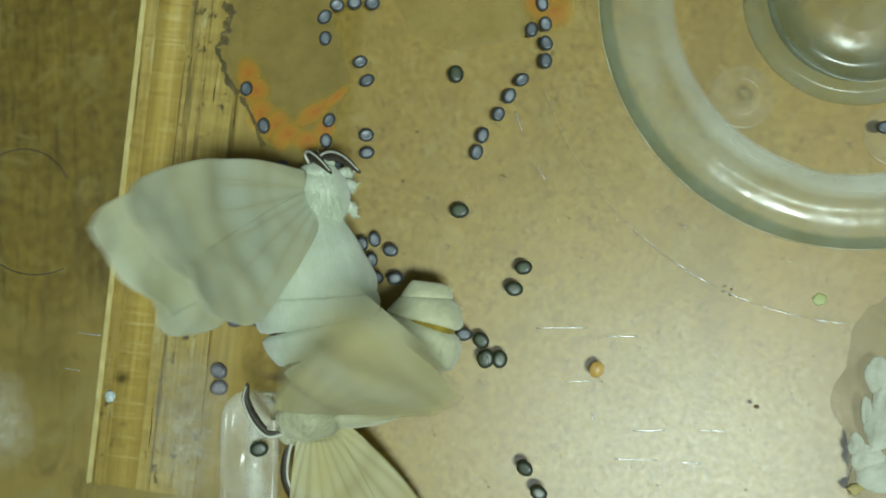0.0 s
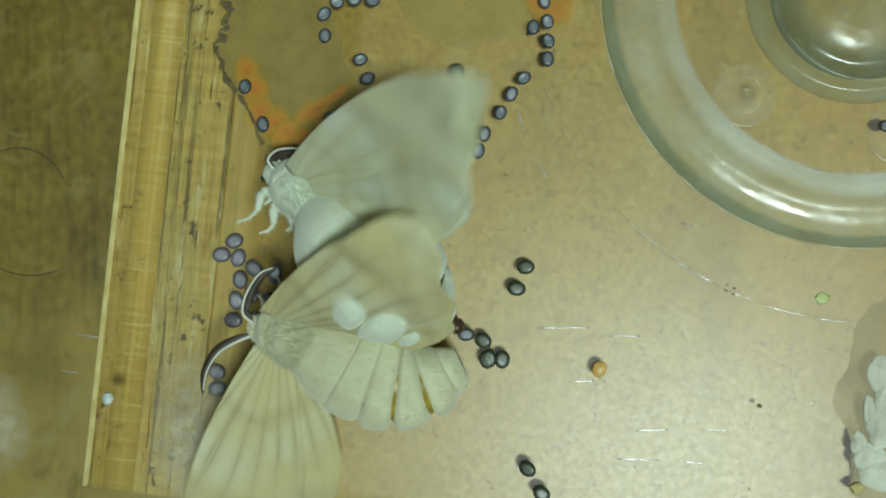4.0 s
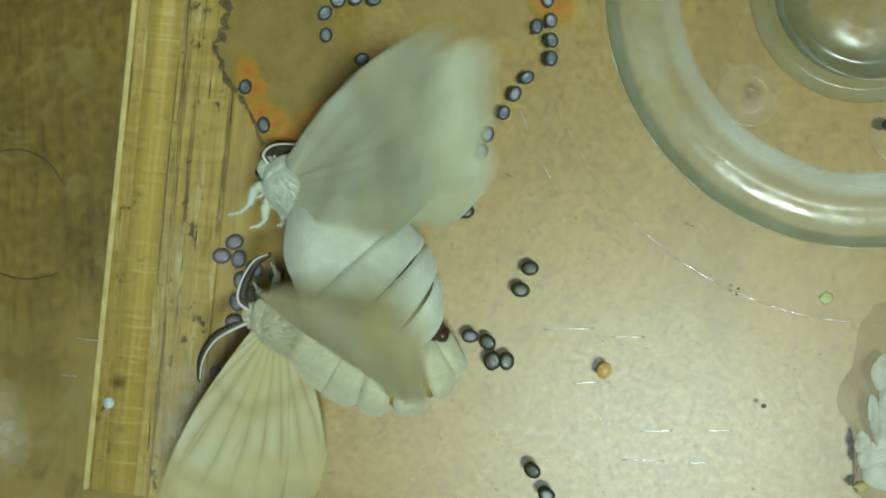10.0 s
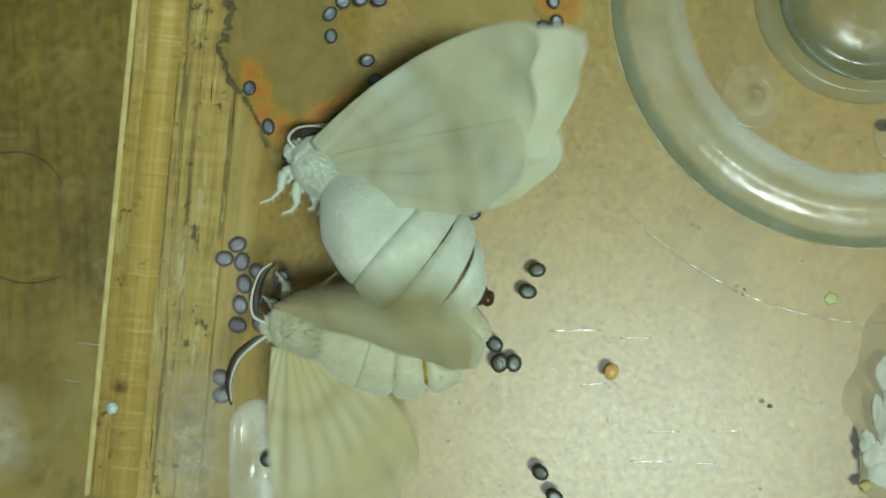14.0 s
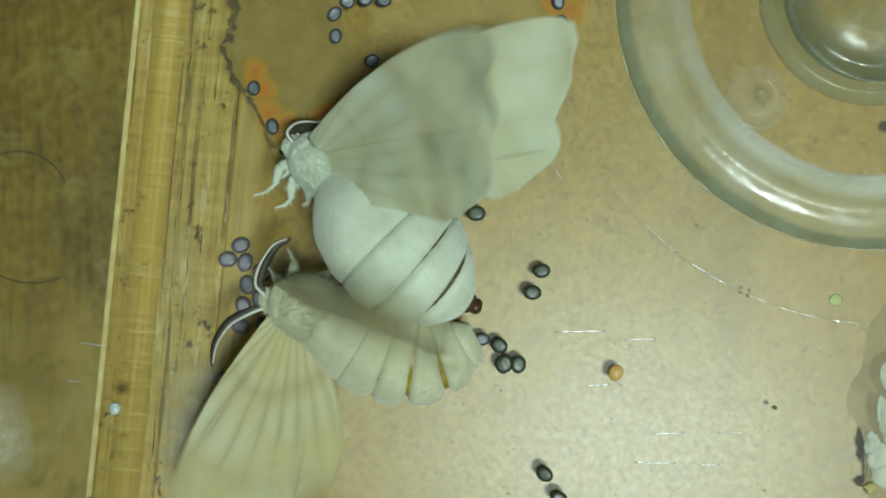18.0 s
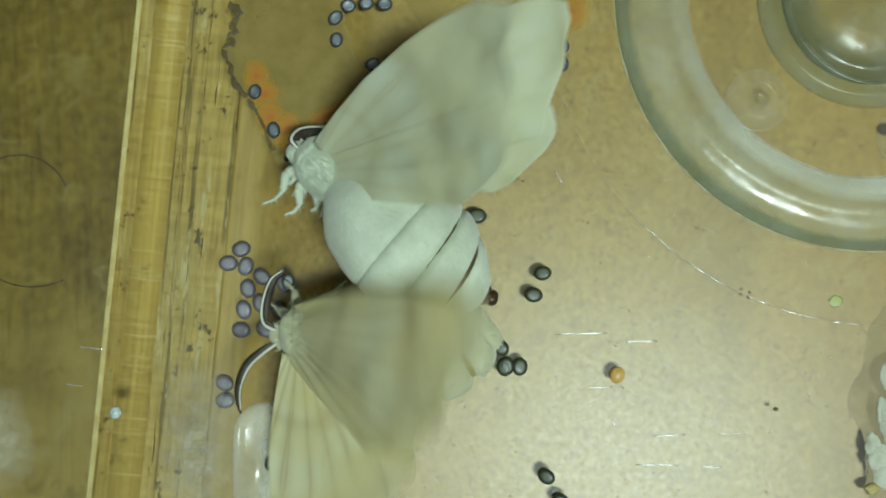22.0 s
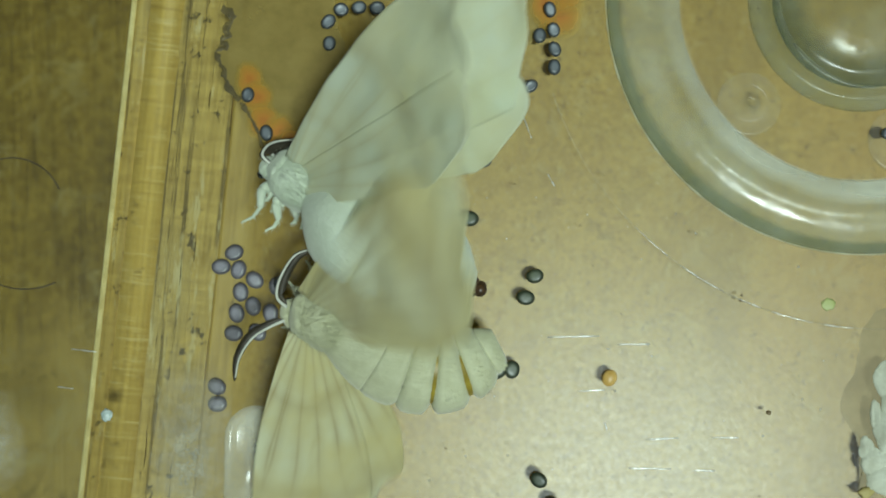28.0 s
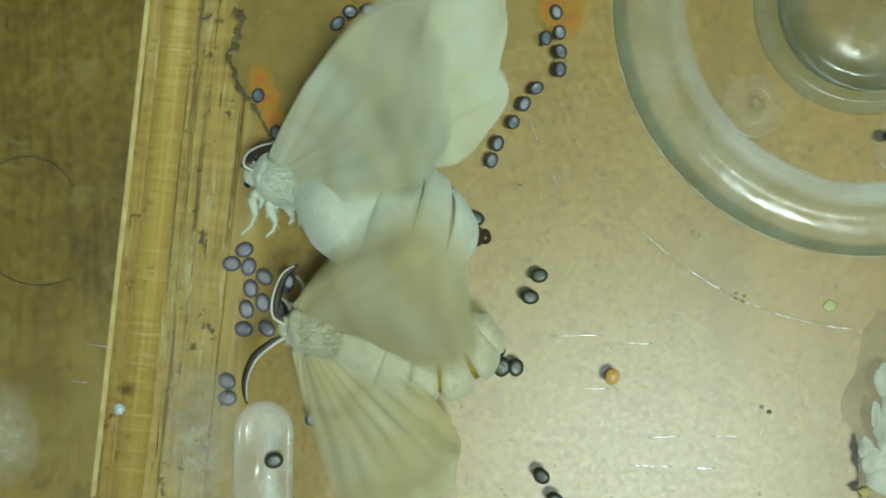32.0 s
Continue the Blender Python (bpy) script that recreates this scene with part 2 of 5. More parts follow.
def moulded_material(name, milky=0.1, rough=0.12, ior=1.3):
    """Clear moulded plastic, faintly milky, glossy at the skin."""
    m = Mat(name)
    t = m.t
    tr = t.nodes.new("ShaderNodeBsdfTransparent")
    tr.inputs[0].default_value = (0.985, 0.99, 0.98, 1)
    df = t.nodes.new("ShaderNodeBsdfDiffuse")
    df.inputs[0].default_value = (0.85, 0.86, 0.76, 1)
    gl = t.nodes.new("ShaderNodeBsdfGlossy")
    gl.inputs["Roughness"].default_value = rough
    soft = t.nodes.new("ShaderNodeMixShader")
    m.link(m.ramp(m.noise(260, 4), (0.35, (milky * 0.5,) * 3), (0.7, (milky * 1.6,) * 3)), soft.inputs[0])
    m.link(tr.outputs[0], soft.inputs[1]).link(df.outputs[0], soft.inputs[2])
    mx = t.nodes.new("ShaderNodeMixShader")
    bump = m.node("Bump", Strength=0.3, Distance=0.08 * MM)
    m.link(m.noise(500, 4), bump.inputs["Height"])
    m.link(bump.outputs["Normal"], gl.inputs["Normal"])
    m.link(skin_gloss(m, ior), mx.inputs[0]).link(soft.outputs[0], mx.inputs[1]).link(gl.outputs[0], mx.inputs[2])
    m.link(mx.outputs[0], m.out.inputs["Surface"])
    return m.m


def solid_material(name, rough, tint, milky, gloss, wall=None, start=0.0, end=0.0):
    """Thick clear plastic: dims what lies behind it, clouds it in streaks and shines at the skin; wall: tint with the
    dark of a steep outer wall painted in, from start to end, millimetres from the axis.
    """
    m = Mat(name)
    t = m.t
    tr = t.nodes.new("ShaderNodeBsdfTransparent")
    tr.inputs[0].default_value = (*tint, 1)
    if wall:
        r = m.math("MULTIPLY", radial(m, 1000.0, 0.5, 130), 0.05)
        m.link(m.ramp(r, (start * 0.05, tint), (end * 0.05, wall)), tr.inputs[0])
    df = t.nodes.new("ShaderNodeBsdfDiffuse")
    df.inputs[0].default_value = (0.64, 0.7, 0.6, 1)
    soft = t.nodes.new("ShaderNodeMixShader")
    m.link(m.ramp(m.noise(230, 5, rough=0.65), (0.35, (milky * 0.3,) * 3), (0.7, (milky * 1.7,) * 3)), soft.inputs[0])
    m.link(tr.outputs[0], soft.inputs[1]).link(df.outputs[0], soft.inputs[2])
    gl = t.nodes.new("ShaderNodeBsdfGlossy")
    m.link(m.ramp(m.noise(300, 4), (0.35, (rough * 0.6,) * 3), (0.7, (rough * 1.6,) * 3)), gl.inputs["Roughness"])
    bump = m.node("Bump", Strength=0.6, Distance=0.35 * MM)
    m.link(m.noise(170, 3, rough=0.45), bump.inputs["Height"])
    m.link(bump.outputs["Normal"], gl.inputs["Normal"])
    mx = t.nodes.new("ShaderNodeMixShader")
    m.link(skin_gloss(m, gloss), mx.inputs[0]).link(soft.outputs[0], mx.inputs[1]).link(gl.outputs[0], mx.inputs[2]).link(mx.outputs[0], m.out.inputs["Surface"])
    return m.m


def radial(m, scale, wobble, grain):
    """Distance from the object's own axis, in its own units, with an uneven edge."""
    sep = m.t.nodes.new("ShaderNodeSeparateXYZ")
    m.link(m.coord.outputs["Object"], sep.inputs[0])
    x, y = sep.outputs[0], sep.outputs[1]
    r = m.math("SQRT", m.math("ADD", m.math("MULTIPLY", x, x), m.math("MULTIPLY", y, y)))
    return m.math("ADD", m.math("MULTIPLY", r, scale), m.math("MULTIPLY", m.math("SUBTRACT", m.noise(grain, 4), 0.5), wobble))


def lip_material():
    """Whitish sheen painted on the moulding's lip, fading out to both sides."""
    m = Mat("sheen_lip", 0.35)
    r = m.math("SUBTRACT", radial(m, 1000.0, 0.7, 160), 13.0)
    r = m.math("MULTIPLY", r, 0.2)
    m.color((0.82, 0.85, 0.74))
    worn_lit = m.mix(1.0, m.ramp(r, (0.17, (0, 0, 0)), (0.25, (0.5, 0.5, 0.5)), (0.45, (0.4, 0.4, 0.4)), (0.62, (0, 0, 0))), m.ramp(m.noise(120, 3), (0.35, (0.5, 0.5, 0.5)), (0.65, (1, 1, 1))), "MULTIPLY")
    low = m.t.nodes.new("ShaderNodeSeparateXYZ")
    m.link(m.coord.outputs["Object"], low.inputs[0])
    # the painted reflection gets stronger towards negative y
    lower_side = m.math("ADD", m.math("MULTIPLY", low.outputs[1], -60.0), m.math("MULTIPLY", m.noise(90, 4), 0.4))
    worn_lit = m.mix(1.0, worn_lit, m.ramp(lower_side, (0.3, (0.25, 0.25, 0.25)), (0.95, (1, 1, 1))), "MULTIPLY")
    m.link(worn_lit, m.b.inputs["Alpha"])
    return m.m


def rust_material():
    """Rusty orange deposit, thick in the middle and thinning out to ochre."""
    m = Mat("rusty_deposit", 0.4)
    r = radial(m, 1.0, 0.5, 1.6)
    m.color(m.ramp(r, (0.1, (0.52, 0.18, 0.012)), (0.6, (0.6, 0.3, 0.024)), (0.9, (0.54, 0.38, 0.045))))
    m.link(m.ramp(r, (0.25, (0.8, 0.8, 0.8)), (0.6, (0.55, 0.55, 0.55)), (0.95, (0, 0, 0))), m.b.inputs["Alpha"])
    return m.m


def glint_material():
    """Fresh bright scratch: its sharp flanks throw the lamp's light back."""
    m = Mat("bright_scratch", 0.32, Metallic=0.75)
    m.color(m.ramp(m.noise(900, 3), (0.35, (0.85, 0.86, 0.84)), (0.65, (0.97, 0.97, 0.96)))).bump(m.noise(2500, 3), 0.5, 0.03)
    return m.m


def egg_material(name, dark, light):
    """Egg shell with a darker rim round a paler, pitted middle."""
    m = Mat(name, 0.42, Coat_Weight=0.2, Coat_Roughness=0.3)
    info = m.t.nodes.new("ShaderNodeObjectInfo")
    sep = m.t.nodes.new("ShaderNodeSeparateXYZ")
    m.link(m.coord.outputs["Object"], sep.inputs[0])
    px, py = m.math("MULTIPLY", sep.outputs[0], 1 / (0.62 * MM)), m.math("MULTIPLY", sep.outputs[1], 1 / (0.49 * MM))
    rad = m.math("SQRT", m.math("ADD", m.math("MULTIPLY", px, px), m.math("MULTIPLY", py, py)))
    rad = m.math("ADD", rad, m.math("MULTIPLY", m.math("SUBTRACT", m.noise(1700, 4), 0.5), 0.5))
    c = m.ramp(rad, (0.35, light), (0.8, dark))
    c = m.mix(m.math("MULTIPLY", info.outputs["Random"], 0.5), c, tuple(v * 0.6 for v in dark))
    m.color(c).bump(m.noise(3000, 4), 0.5, 0.05)
    return m.m


def fuzz_material(name, low, high):
    m = Mat(name, 0.85, Sheen_Weight=0.35, Sheen_Roughness=0.5)
    n = m.noise(700, 5, rough=0.7)
    hairs = m.noise(1.0, 4, m.scaled(900, 4200, 4200))
    c = m.ramp(n, (0.3, low), (0.65, high))
    c = m.mix(m.ramp(m.noise(420, 4), (0.645, (0, 0, 0)), (0.7, (0.5, 0.5, 0.5))), c, tuple(v * 0.45 for v in low))
    c = m.mix(m.ramp(m.noise(150, 4, rough=0.6), (0.42, (0.35, 0.35, 0.35)), (0.6, (0, 0, 0))), c, tuple(v * 0.72 for v in low))
    m.color(c).bump(m.mix(0.5, hairs, m.noise(520, 6, rough=0.75)), 0.5, 0.3)
    return m.m


def wing_material(name, base, vein, spread, light, count, strength, band_strength):
    """Scaled wing membrane: veins fan out from the hinge, faint bands cross them; lets some light through."""
    m = Mat(name, 0.8, Sheen_Weight=0.15)
    sep = m.t.nodes.new("ShaderNodeSeparateXYZ")
    m.link(m.coord.outputs["Object"], sep.inputs[0])
    x, y = sep.outputs[0], sep.outputs[1]
    warp = m.math("MULTIPLY", m.math("SUBTRACT", m.noise(60, 2), 0.5), 0.22)
    ang = m.math("ADD", m.math("ARCTAN2", m.math("ABSOLUTE", y), m.math("MAXIMUM", m.math("ADD", x, 0.002), 0.0004)), warp)
    line = m.math("ABSOLUTE", m.math("SINE", m.math("MULTIPLY", ang, 3.14159 * count / spread)))
    veins = m.ramp(line, (0.0, (1, 1, 1)), (0.1, (0.85, 0.85, 0.85)), (0.28, (0.42, 0.42, 0.42)), (0.95, (0, 0, 0)))
    patchy = m.ramp(m.noise(160, 3), (0.35, (0.25, 0.25, 0.25)), (0.65, (1, 1, 1)))
    rad = m.math("SQRT", m.math("ADD", m.math("MULTIPLY", x, x), m.math("MULTIPLY", y, y)))
    rad = m.math("ADD", m.math("MULTIPLY", rad, 1000.0), m.math("MULTIPLY", m.noise(130, 3), 5.0))
    veins = m.mix(1.0, m.mix(1.0, veins, patchy, "MULTIPLY"), m.ramp(m.math("MULTIPLY", rad, 0.05), (0.5, (1, 1, 1)), (0.8, (0.25, 0.25, 0.25))), "MULTIPLY")
    band = m.math("ABSOLUTE", m.math("SINE", m.math("MULTIPLY", rad, 0.42)))
    bands = m.ramp(band, (0.0, (band_strength,) * 3), (0.45, (0, 0, 0)))
    cloud = m.ramp(m.noise(170, 5), (0.32, base), (0.68, light))
    c = m.mix(m.mix(strength, (0, 0, 0), veins), cloud, vein)
    c = m.mix(bands, c, vein)
    blotch = m.noise(1.0, 5, m.scaled(120, 260, 200), rough=0.65, distortion=0.6)
    c = m.mix(m.ramp(blotch, (0.54, (0, 0, 0)), (0.7, (strength * 0.5,) * 3)), c, tuple(0.5 * (a + b) for a, b in zip(base, vein)))
    m.color(c)
    hb = m.mix(0.6, veins, m.noise(1500, 5, rough=0.7))
    m.bump(hb, 0.35, 0.12)
    tl = m.t.nodes.new("ShaderNodeBsdfTranslucent")
    m.link(c, tl.inputs[0])
    mx = m.t.nodes.new("ShaderNodeMixShader")
    mx.inputs[0].default_value = 0.5
    m.link(m.b.outputs[0], mx.inputs[1]).link(tl.outputs[0], mx.inputs[2]).link(mx.outputs[0], m.out.inputs["Surface"])
    return m.m


def stain_material(name, low, high, rough=0.3, thin=0.7, thick=0.95):
    m = Mat(name, rough)
    n = m.noise(240, 5, rough=0.6)
    m.color(m.ramp(n, (0.3, low), (0.7, high))).bump(m.noise(900, 3), 0.2, 0.05)
    m.link(m.ramp(m.noise(330, 4), (0.3, (thin,) * 3), (0.6, (thick,) * 3)), m.b.inputs["Alpha"])
    return m.m


def residue_haze_material():
    """Chalky dried grains with whitish glare painted in, thinning out towards the edge of the patch."""
    m = Mat("pale_residue_haze", 0.6)
    m.color(m.ramp(m.noise(1500, 4), (0.3, (0.5, 0.5, 0.42)), (0.7, (0.64, 0.65, 0.56))))
    sep = m.t.nodes.new("ShaderNodeSeparateXYZ")
    m.link(m.coord.outputs["Generated"], sep.inputs[0])
    x, y = (m.math("SUBTRACT", sep.outputs[k], 0.5) for k in (0, 1))
    r = m.math("SQRT", m.math("ADD", m.math("MULTIPLY", x, x), m.math("MULTIPLY", y, y)))
    r = m.math("ADD", r, m.math("MULTIPLY", m.math("SUBTRACT", m.noise(330, 5, rough=0.7), 0.5), 0.45))
    grains = m.ramp(m.noise(900, 6, rough=0.8), (0.36, (0.15, 0.15, 0.15)), (0.66, (0.55, 0.55, 0.55)))
    m.link(m.mix(1.0, grains, m.ramp(r, (0.1, (1, 1, 1)), (0.5, (0, 0, 0))), "MULTIPLY"), m.b.inputs["Alpha"])
    return m.m


def plain_material(name, low, high, scale=900, rough=0.5):
    m = Mat(name, rough)
    n = m.noise(scale, 4)
    m.color(m.ramp(n, (0.3, low), (0.7, high))).bump(n, 0.25, 0.05)
    return m.m


M_BOARD, M_FACE, M_TABLE = board_material(), paper_material(), table_material()
M_PANE = clear_material("clear_pane", 0.255, (0.95, 0.96, 0.93), 1.272)
M_GLASS = moulded_material("clear_moulded_plastic", 0.09, 0.06)
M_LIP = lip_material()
# ring and cup: the shade of their outer walls is put into the tint
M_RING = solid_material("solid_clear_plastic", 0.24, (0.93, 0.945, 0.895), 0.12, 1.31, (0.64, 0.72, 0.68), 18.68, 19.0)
M_COLLAR = solid_material("thick_clear_plastic", 0.24, (0.82, 0.86, 0.81), 0.1, 1.3)
M_CUP = solid_material("clear_cup_floor", 0.22, (0.88, 0.89, 0.83), 0.07, 1.25, (0.6, 0.67, 0.66), 3.8, 5.6)
M_BOSS = moulded_material("clear_boss", 0.04, 0.22, 1.2)
M_RUST = rust_material()
M_TONGUE = moulded_material("milky_moulded_plastic", 0.24, 0.16)
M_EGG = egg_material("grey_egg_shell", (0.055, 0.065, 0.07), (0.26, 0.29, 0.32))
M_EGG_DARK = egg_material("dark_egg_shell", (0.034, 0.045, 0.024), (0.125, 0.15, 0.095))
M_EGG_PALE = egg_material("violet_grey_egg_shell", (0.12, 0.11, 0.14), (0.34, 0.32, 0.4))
M_CRUMB = plain_material("dull_yellow_crumb", (0.42, 0.34, 0.1), (0.58, 0.48, 0.2), 900, 0.6)
M_SEED = plain_material("ochre_egg_shell", (0.58, 0.34, 0.07), (0.72, 0.47, 0.15), 1200, 0.4)
M_WHITE_FUZZ = fuzz_material("white_moth_fur", (0.64, 0.71, 0.54), (0.75, 0.82, 0.66))
M_CREAM_FUZZ = fuzz_material("cream_moth_fur", (0.58, 0.58, 0.36), (0.7, 0.71, 0.48))
M_WHITE_WING = wing_material("white_moth_wing", (0.86, 0.85, 0.6), (0.64, 0.56, 0.26), 0.79, (0.88, 0.93, 0.79), 5, 0.4, 0.22)
M_CREAM_WING = wing_material("cream_moth_wing", (0.81, 0.74, 0.38), (0.48, 0.37, 0.11), 1.0, (0.87, 0.87, 0.65), 7, 0.66, 0.24)
M_JOINT = plain_material("brown_joint_skin", (0.05, 0.036, 0.014), (0.13, 0.095, 0.035), 900, 0.5)
M_JOINT_OCHRE = plain_material("ochre_joint_skin", (0.2, 0.14, 0.012), (0.4, 0.3, 0.04), 900, 0.4)
M_TIP = plain_material("dark_brown_tip", (0.02, 0.012, 0.006), (0.1, 0.05, 0.02), 900, 0.35)
M_EYE = plain_material("black_eye", (0.008, 0.008, 0.008), (0.02, 0.02, 0.018), 3000, 0.2)
M_SHAFT = plain_material("white_antenna_shaft", (0.6, 0.6, 0.5), (0.75, 0.75, 0.66))
M_COMB = plain_material("dark_antenna_comb", (0.03, 0.025, 0.015), (0.075, 0.06, 0.04))
M_STAIN = stain_material("olive_stain", (0.29, 0.21, 0.055), (0.39, 0.29, 0.085), 0.3, 0.5, 0.8)
M_CRUST = stain_material("dark_crust", (0.06, 0.044, 0.012), (0.14, 0.1, 0.025), 0.5, 0.55, 0.95)
M_BAND = band_material()
M_ARRIS = plain_material("lit_arris", (0.62, 0.5, 0.2), (0.85, 0.74, 0.36), 700, 0.35)
M_GREY_STAIN = stain_material("grey_stain", (0.25, 0.18, 0.065), (0.34, 0.26, 0.1), 0.5, 0.6, 0.85)
M_RESIDUE_HAZE = residue_haze_material()
M_HAIR = plain_material("dark_hair", (0.05, 0.035, 0.02), (0.09, 0.07, 0.04))
M_SCRATCH = glint_material()
M_TEAL = plain_material("pale_bluish_speck", (0.34, 0.44, 0.4), (0.72, 0.8, 0.76), 2200, 0.3)
M_PALE_EDGE = plain_material("pale_edge_plastic", (0.36, 0.31, 0.15), (0.66, 0.64, 0.46), 300, 0.4)
M_GREEN = plain_material("green_speck", (0.42, 0.47, 0.13), (0.52, 0.56, 0.24))
M_SPECK = plain_material("brown_speck", (0.12, 0.08, 0.03), (0.24, 0.16, 0.06))
M_FLUFF = fuzz_material("pale_silk", (0.56, 0.56, 0.42), (0.72, 0.74, 0.6))
M_WALL = plain_material("room_wall", (0.41, 0.41, 0.39), (0.47, 0.47, 0.45), 6, 0.9)
M_LAMP_BODY = plain_material("lamp_housing", (0.7, 0.7, 0.68), (0.78, 0.78, 0.76), 20, 0.5)


# ---------------------------------------------------------------- mesh helpers
def mesh_of(bm, name, *mats, smooth=True):
    bmesh.ops.recalc_face_normals(bm, faces=bm.faces)
    me = bpy.data.meshes.new(name)
    bm.to_mesh(me)
    bm.free()
    for m in mats:
        me.materials.append(m)
    if smooth:
        me.polygons.foreach_set("use_smooth", [True] * len(me.polygons))
    return me


def part(name, bm, material, parent, label="", m=None, smooth=True):
    ob = new(name, mesh_of(bm, name, material, smooth=smooth))
    ob.parent = parent
    if m is not None:
        ob.matrix_basis = m
    return tagged(ob, label)


def thing(name, bm, material, label, category, m=None, group="", kind="", smooth=True):
    ob = new(name, mesh_of(bm, name, material, smooth=smooth))
    if m is not None:
        ob.matrix_basis = m
    return tagged(ob, label, category, group, kind)


def box_bm(x0, y0, z0, x1, y1, z1, bevel=0.0, segments=2):
    """A bevelled block, in millimetres."""
    bm = bmesh.new()
    bmesh.ops.create_cube(bm, size=1)
    for v in bm.verts:
        v.co = Vector(((x0 + x1) / 2 + v.co.x * (x1 - x0), (y0 + y1) / 2 + v.co.y * (y1 - y0), (z0 + z1) / 2 + v.co.z * (z1 - z0))) * MM
    if bevel:
        bmesh.ops.bevel(bm, geom=bm.edges[:], offset=bevel * MM, segments=segments, affect="EDGES")
    return bm


def blob_bm(rx, ry, rz, rough=0.0, scale=1.0, subdiv=3, at=(0, 0, 0)):
    bm = bmesh.new()
    bmesh.ops.create_icosphere(bm, subdivisions=subdiv, radius=1)
    for v in bm.verts:
        k = 1 + rough * noise.noise(v.co * scale + Vector(at) * 3.1)
        v.co = Vector((at[0] + v.co.x * rx * k, at[1] + v.co.y * ry * k, at[2] + v.co.z * rz * k)) * MM
    return bm


def tube_into(bm, points, radii, sides=8):
    """A tube through points (millimetres) with a radius at each."""
    pts = [Vector(p) * MM for p in points]
    rings = []
    for i, p in enumerate(pts):
        d = (pts[min(i + 1, len(pts) - 1)] - pts[max(i - 1, 0)]).normalized()
        side = d.cross(Vector((0, 0, 1)))
        if side.length < 1e-3:
            side = d.cross(Vector((0, 1, 0)))
        side.normalize()
        up = side.cross(d)
        r = radii[i] * MM
        rings.append([bm.verts.new(p + r * (math.cos(a) * side + math.sin(a) * up)) for a in (2 * math.pi * k / sides for k in range(sides))])
    for a, b in zip(rings, rings[1:]):
        for k in range(sides):
            bm.faces.new((a[k], a[(k + 1) % sides], b[(k + 1) % sides], b[k]))
    bm.faces.new(rings[0][::-1])
    bm.faces.new(rings[-1])
    return bm


def tube_bm(points, radii, sides=8):
    return tube_into(bmesh.new(), points, radii, sides)


def lathe_bm(profile, segments=96):
    """A closed profile of (radius, height) turned round z, in millimetres."""
    bm = bmesh.new()
    rings = []
    for r, z in profile:
        rings.append([bm.verts.new((r * MM * math.cos(2 * math.pi * k / segments), r * MM * math.sin(2 * math.pi * k / segments), z * MM)) for k in range(segments)])
    n = len(rings)
    for i in range(n):
        a, b = rings[i], rings[(i + 1) % n]
        for k in range(segments):
            bm.faces.new((a[k], a[(k + 1) % segments], b[(k + 1) % segments], b[k]))
    return bm


def film_bm(outline, z, thick, wobble=0.25, steps=6, seed=0):
    """A thin dried film with a ragged edge; outline in millimetres, smoothed between its corners."""
    pts, n = [], len(outline)
    for i in range(n):
        a, b, c, d = (Vector(outline[(i + k - 1) % n]) for k in range(4))
        for s in range(steps):
            u = s / steps
            p = 0.5 * ((2 * b) + (c - a) * u + (2 * a - 5 * b + 4 * c - d) * u * u + (3 * b - a - 3 * c + d) * u**3)
            w = Vector((noise.noise((p.x * 0.9, p.y * 0.9, seed)), noise.noise((p.x * 0.9, p.y * 0.9, seed + 9))))
            w2 = Vector((noise.noise((p.x * 3, p.y * 3, seed)), noise.noise((p.x * 3, p.y * 3, seed + 5))))
            pts.append(p + w * wobble + w2 * wobble * 0.5)
    mid = sum(pts, Vector((0, 0))) / len(pts)
    bm = bmesh.new()
    rings = []
    for shrink, h in ((1.0, 0.0), (0.95, thick * 0.6), (0.85, thick), (0.6, thick * 0.7), (0.3, thick * 0.7)):
        rings.append([bm.verts.new(((mid.x + (p.x - mid.x) * shrink) * MM, (mid.y + (p.y - mid.y) * shrink) * MM, (z + h) * MM)) for p in pts])
    for a, b in zip(rings, rings[1:]):
        for k in range(len(pts)):
            bm.faces.new((a[k], a[(k + 1) % len(pts)], b[(k + 1) % len(pts)], b[k]))
    bm.faces.new(rings[-1])
    return bm


